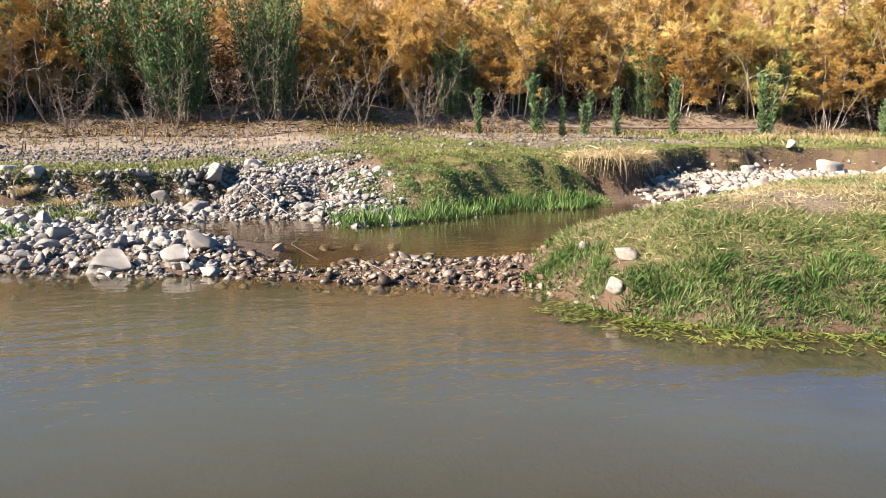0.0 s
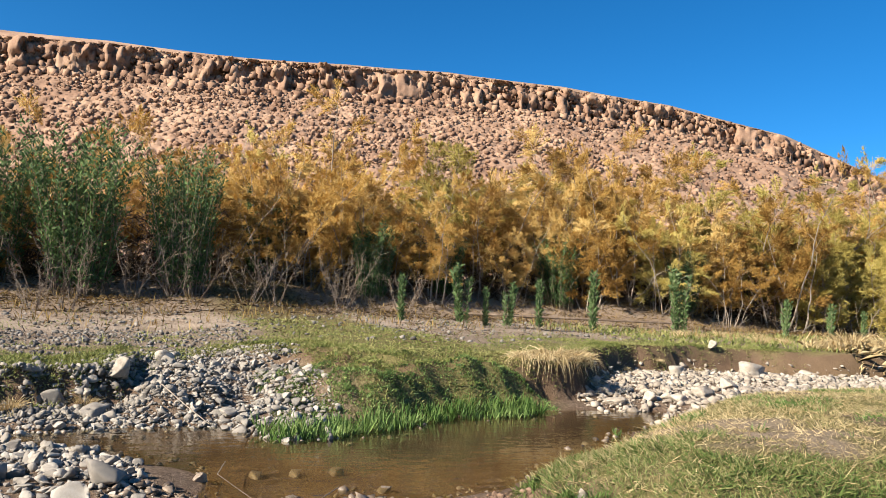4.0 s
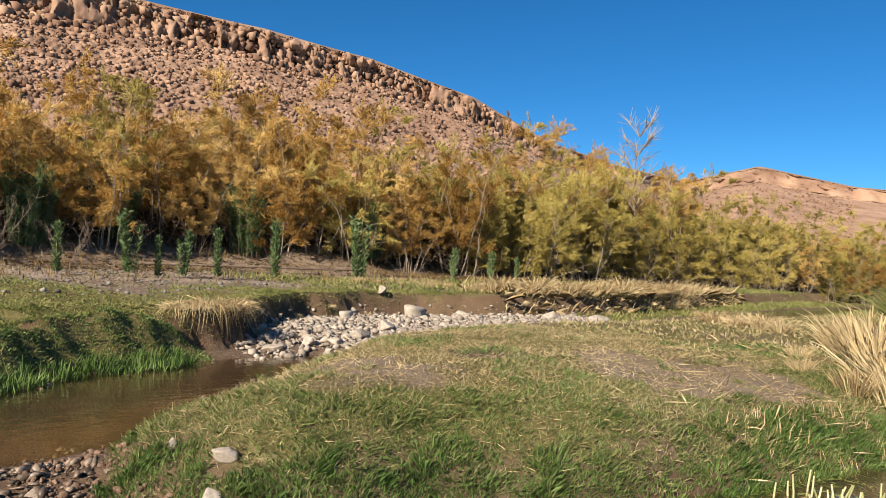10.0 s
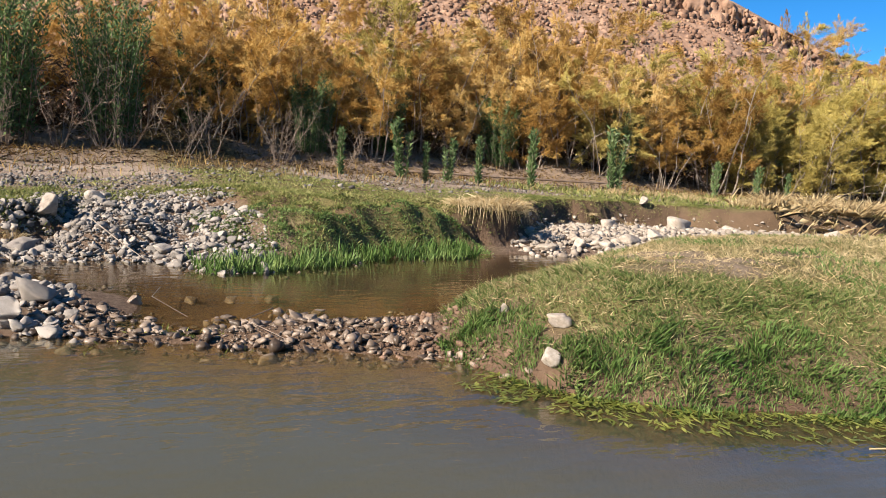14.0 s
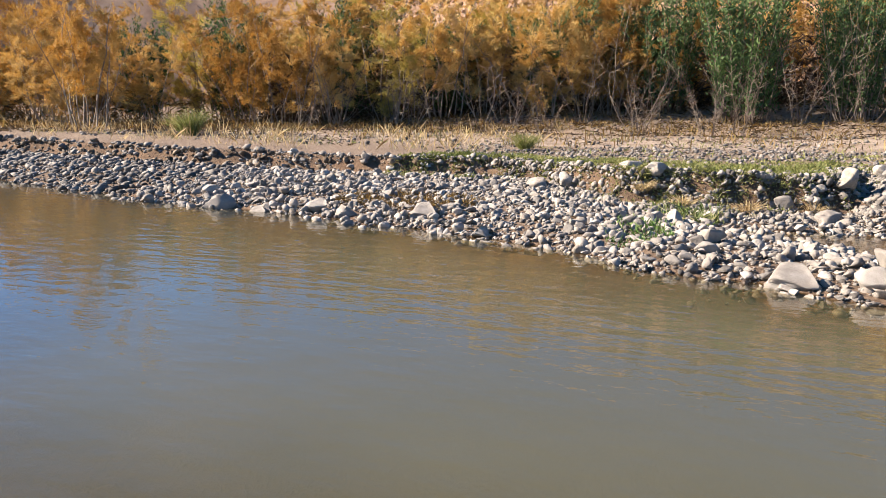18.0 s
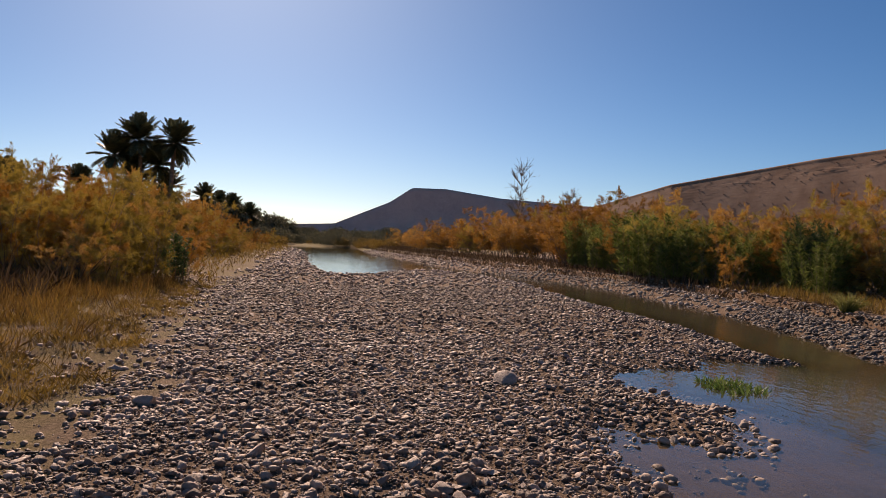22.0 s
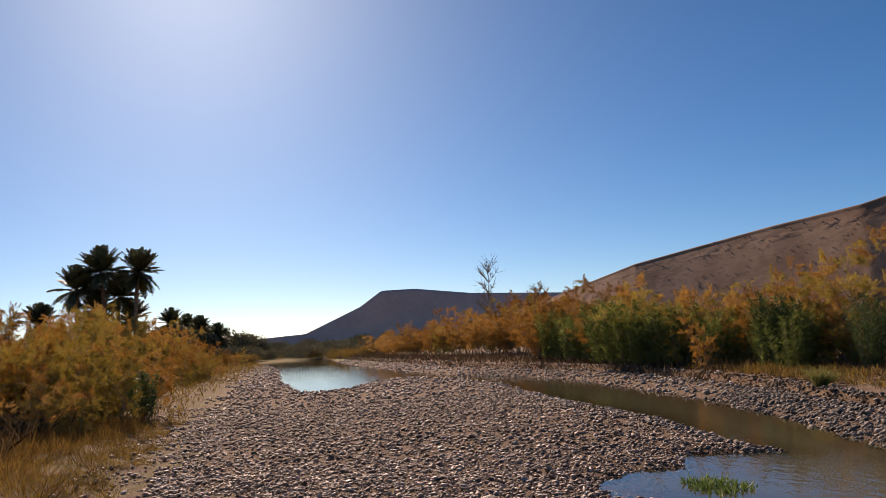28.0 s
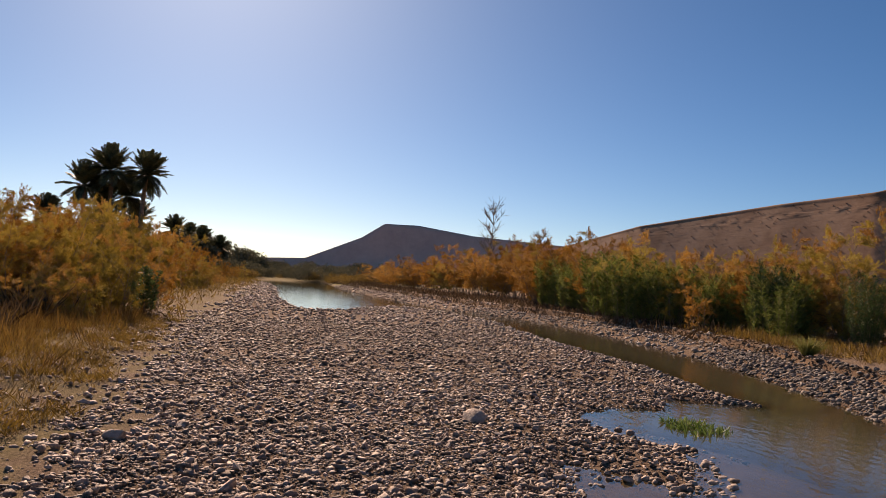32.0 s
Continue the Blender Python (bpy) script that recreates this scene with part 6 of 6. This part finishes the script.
def stick(pts, r0, r1, label, mat, name="stick"):
    thing(name, label, "stick", data=mesh_from(name, *tube([Vector(p) for p in pts], r0, r1, 5), mat, True))


stick([(1.95, -4.0, 0.012), (1.85, -4.5, 0.014), (1.7, -5.1, 0.012), (1.55, -5.7, 0.015)], 0.004, 0.002, "long dry straw floating on the water", M_STRAW, "straw")
stick([(2.1, -3.55, 0.012), (1.98, -3.95, 0.016), (1.9, -4.4, 0.012)], 0.004, 0.002, "dry straw floating on the water", M_STRAW, "straw")
stick([(1.19, 3.19, 0.03), (1.36, 3.42, 0.05), (1.53, 3.61, 0.05)], 0.004, 0.003, "bleached branch lying in the shallows", M_TWIG, "driftwood")
stick([(1.53, 3.61, 0.04), (1.62, 3.45, 0.03), (1.74, 3.24, 0.012)], 0.005, 0.002, "bleached branch lying in the shallows", M_TWIG, "driftwood")
stick([(1.55, 3.63, 0.045), (1.45, 3.3, 0.03), (1.42, 3.12, 0.01)], 0.004, 0.002, "thin bleached twig in the shallows", M_TWIG, "driftwood")
stick([(7.9, -0.95, 0.36), (7.7, -1.15, 0.2), (7.45, -1.35, 0.06)], 0.007, 0.004, "pale stick leaning on the cobbles", M_TWIG)
stick([(5.9, -1.3, 0.06), (5.5, -1.2, 0.07), (5.0, -1.35, 0.03)], 0.004, 0.002, "wet stick caught in the stream", M_WET)
stick([(5.1, -1.9, 0.05), (4.6, -1.6, 0.09), (4.2, -1.75, 0.05)], 0.004, 0.002, "wet stick caught in the riffle", M_BARK)
stick([(22.8, -10.6, 0.95), (21.9, -13.2, 0.97), (20.9, -16.2, 0.98), (20.4, -17.6, 1.0)], 0.05, 0.03, "fallen grey trunk on the sand", M_BARK, "fallen_trunk")


def west_hill():
    az = np.arange(26, 75, 0.5)
    el = np.interp(az, [26, 31, 36, 45, 60, 75], [4.2, 5.2, 5.6, 6.2, 6.5, 5.5])
    R = 210.0
    rows = []
    for s in np.linspace(0, 1, 16):
        rr = R * (0.85 + 0.15 * s)
        h = R * np.tan(np.radians(el)) * s ** 1.3
        rows.append(np.stack([-np.sin(np.radians(az)) * rr, np.cos(np.radians(az)) * rr, h - 0.5 + 0.12 * np.sin(az * 3 + s * 9)], -1))
    rows.append(rows[-1] * np.array([1.3, 1.3, 1.0]))
    V = np.array(rows)
    i = np.arange(V.shape[0] * V.shape[1]).reshape(V.shape[:2])
    F = np.stack([i[:-1, :-1], i[:-1, 1:], i[1:, 1:], i[1:, :-1]], -1).reshape(-1, 4)
    thing("west_hill", "low dark rocky ridge behind the scrub and palms", "hill", kind="structure", data=mesh_from("west_hill", V.reshape(-1, 3), F, M_HILL))


west_hill()
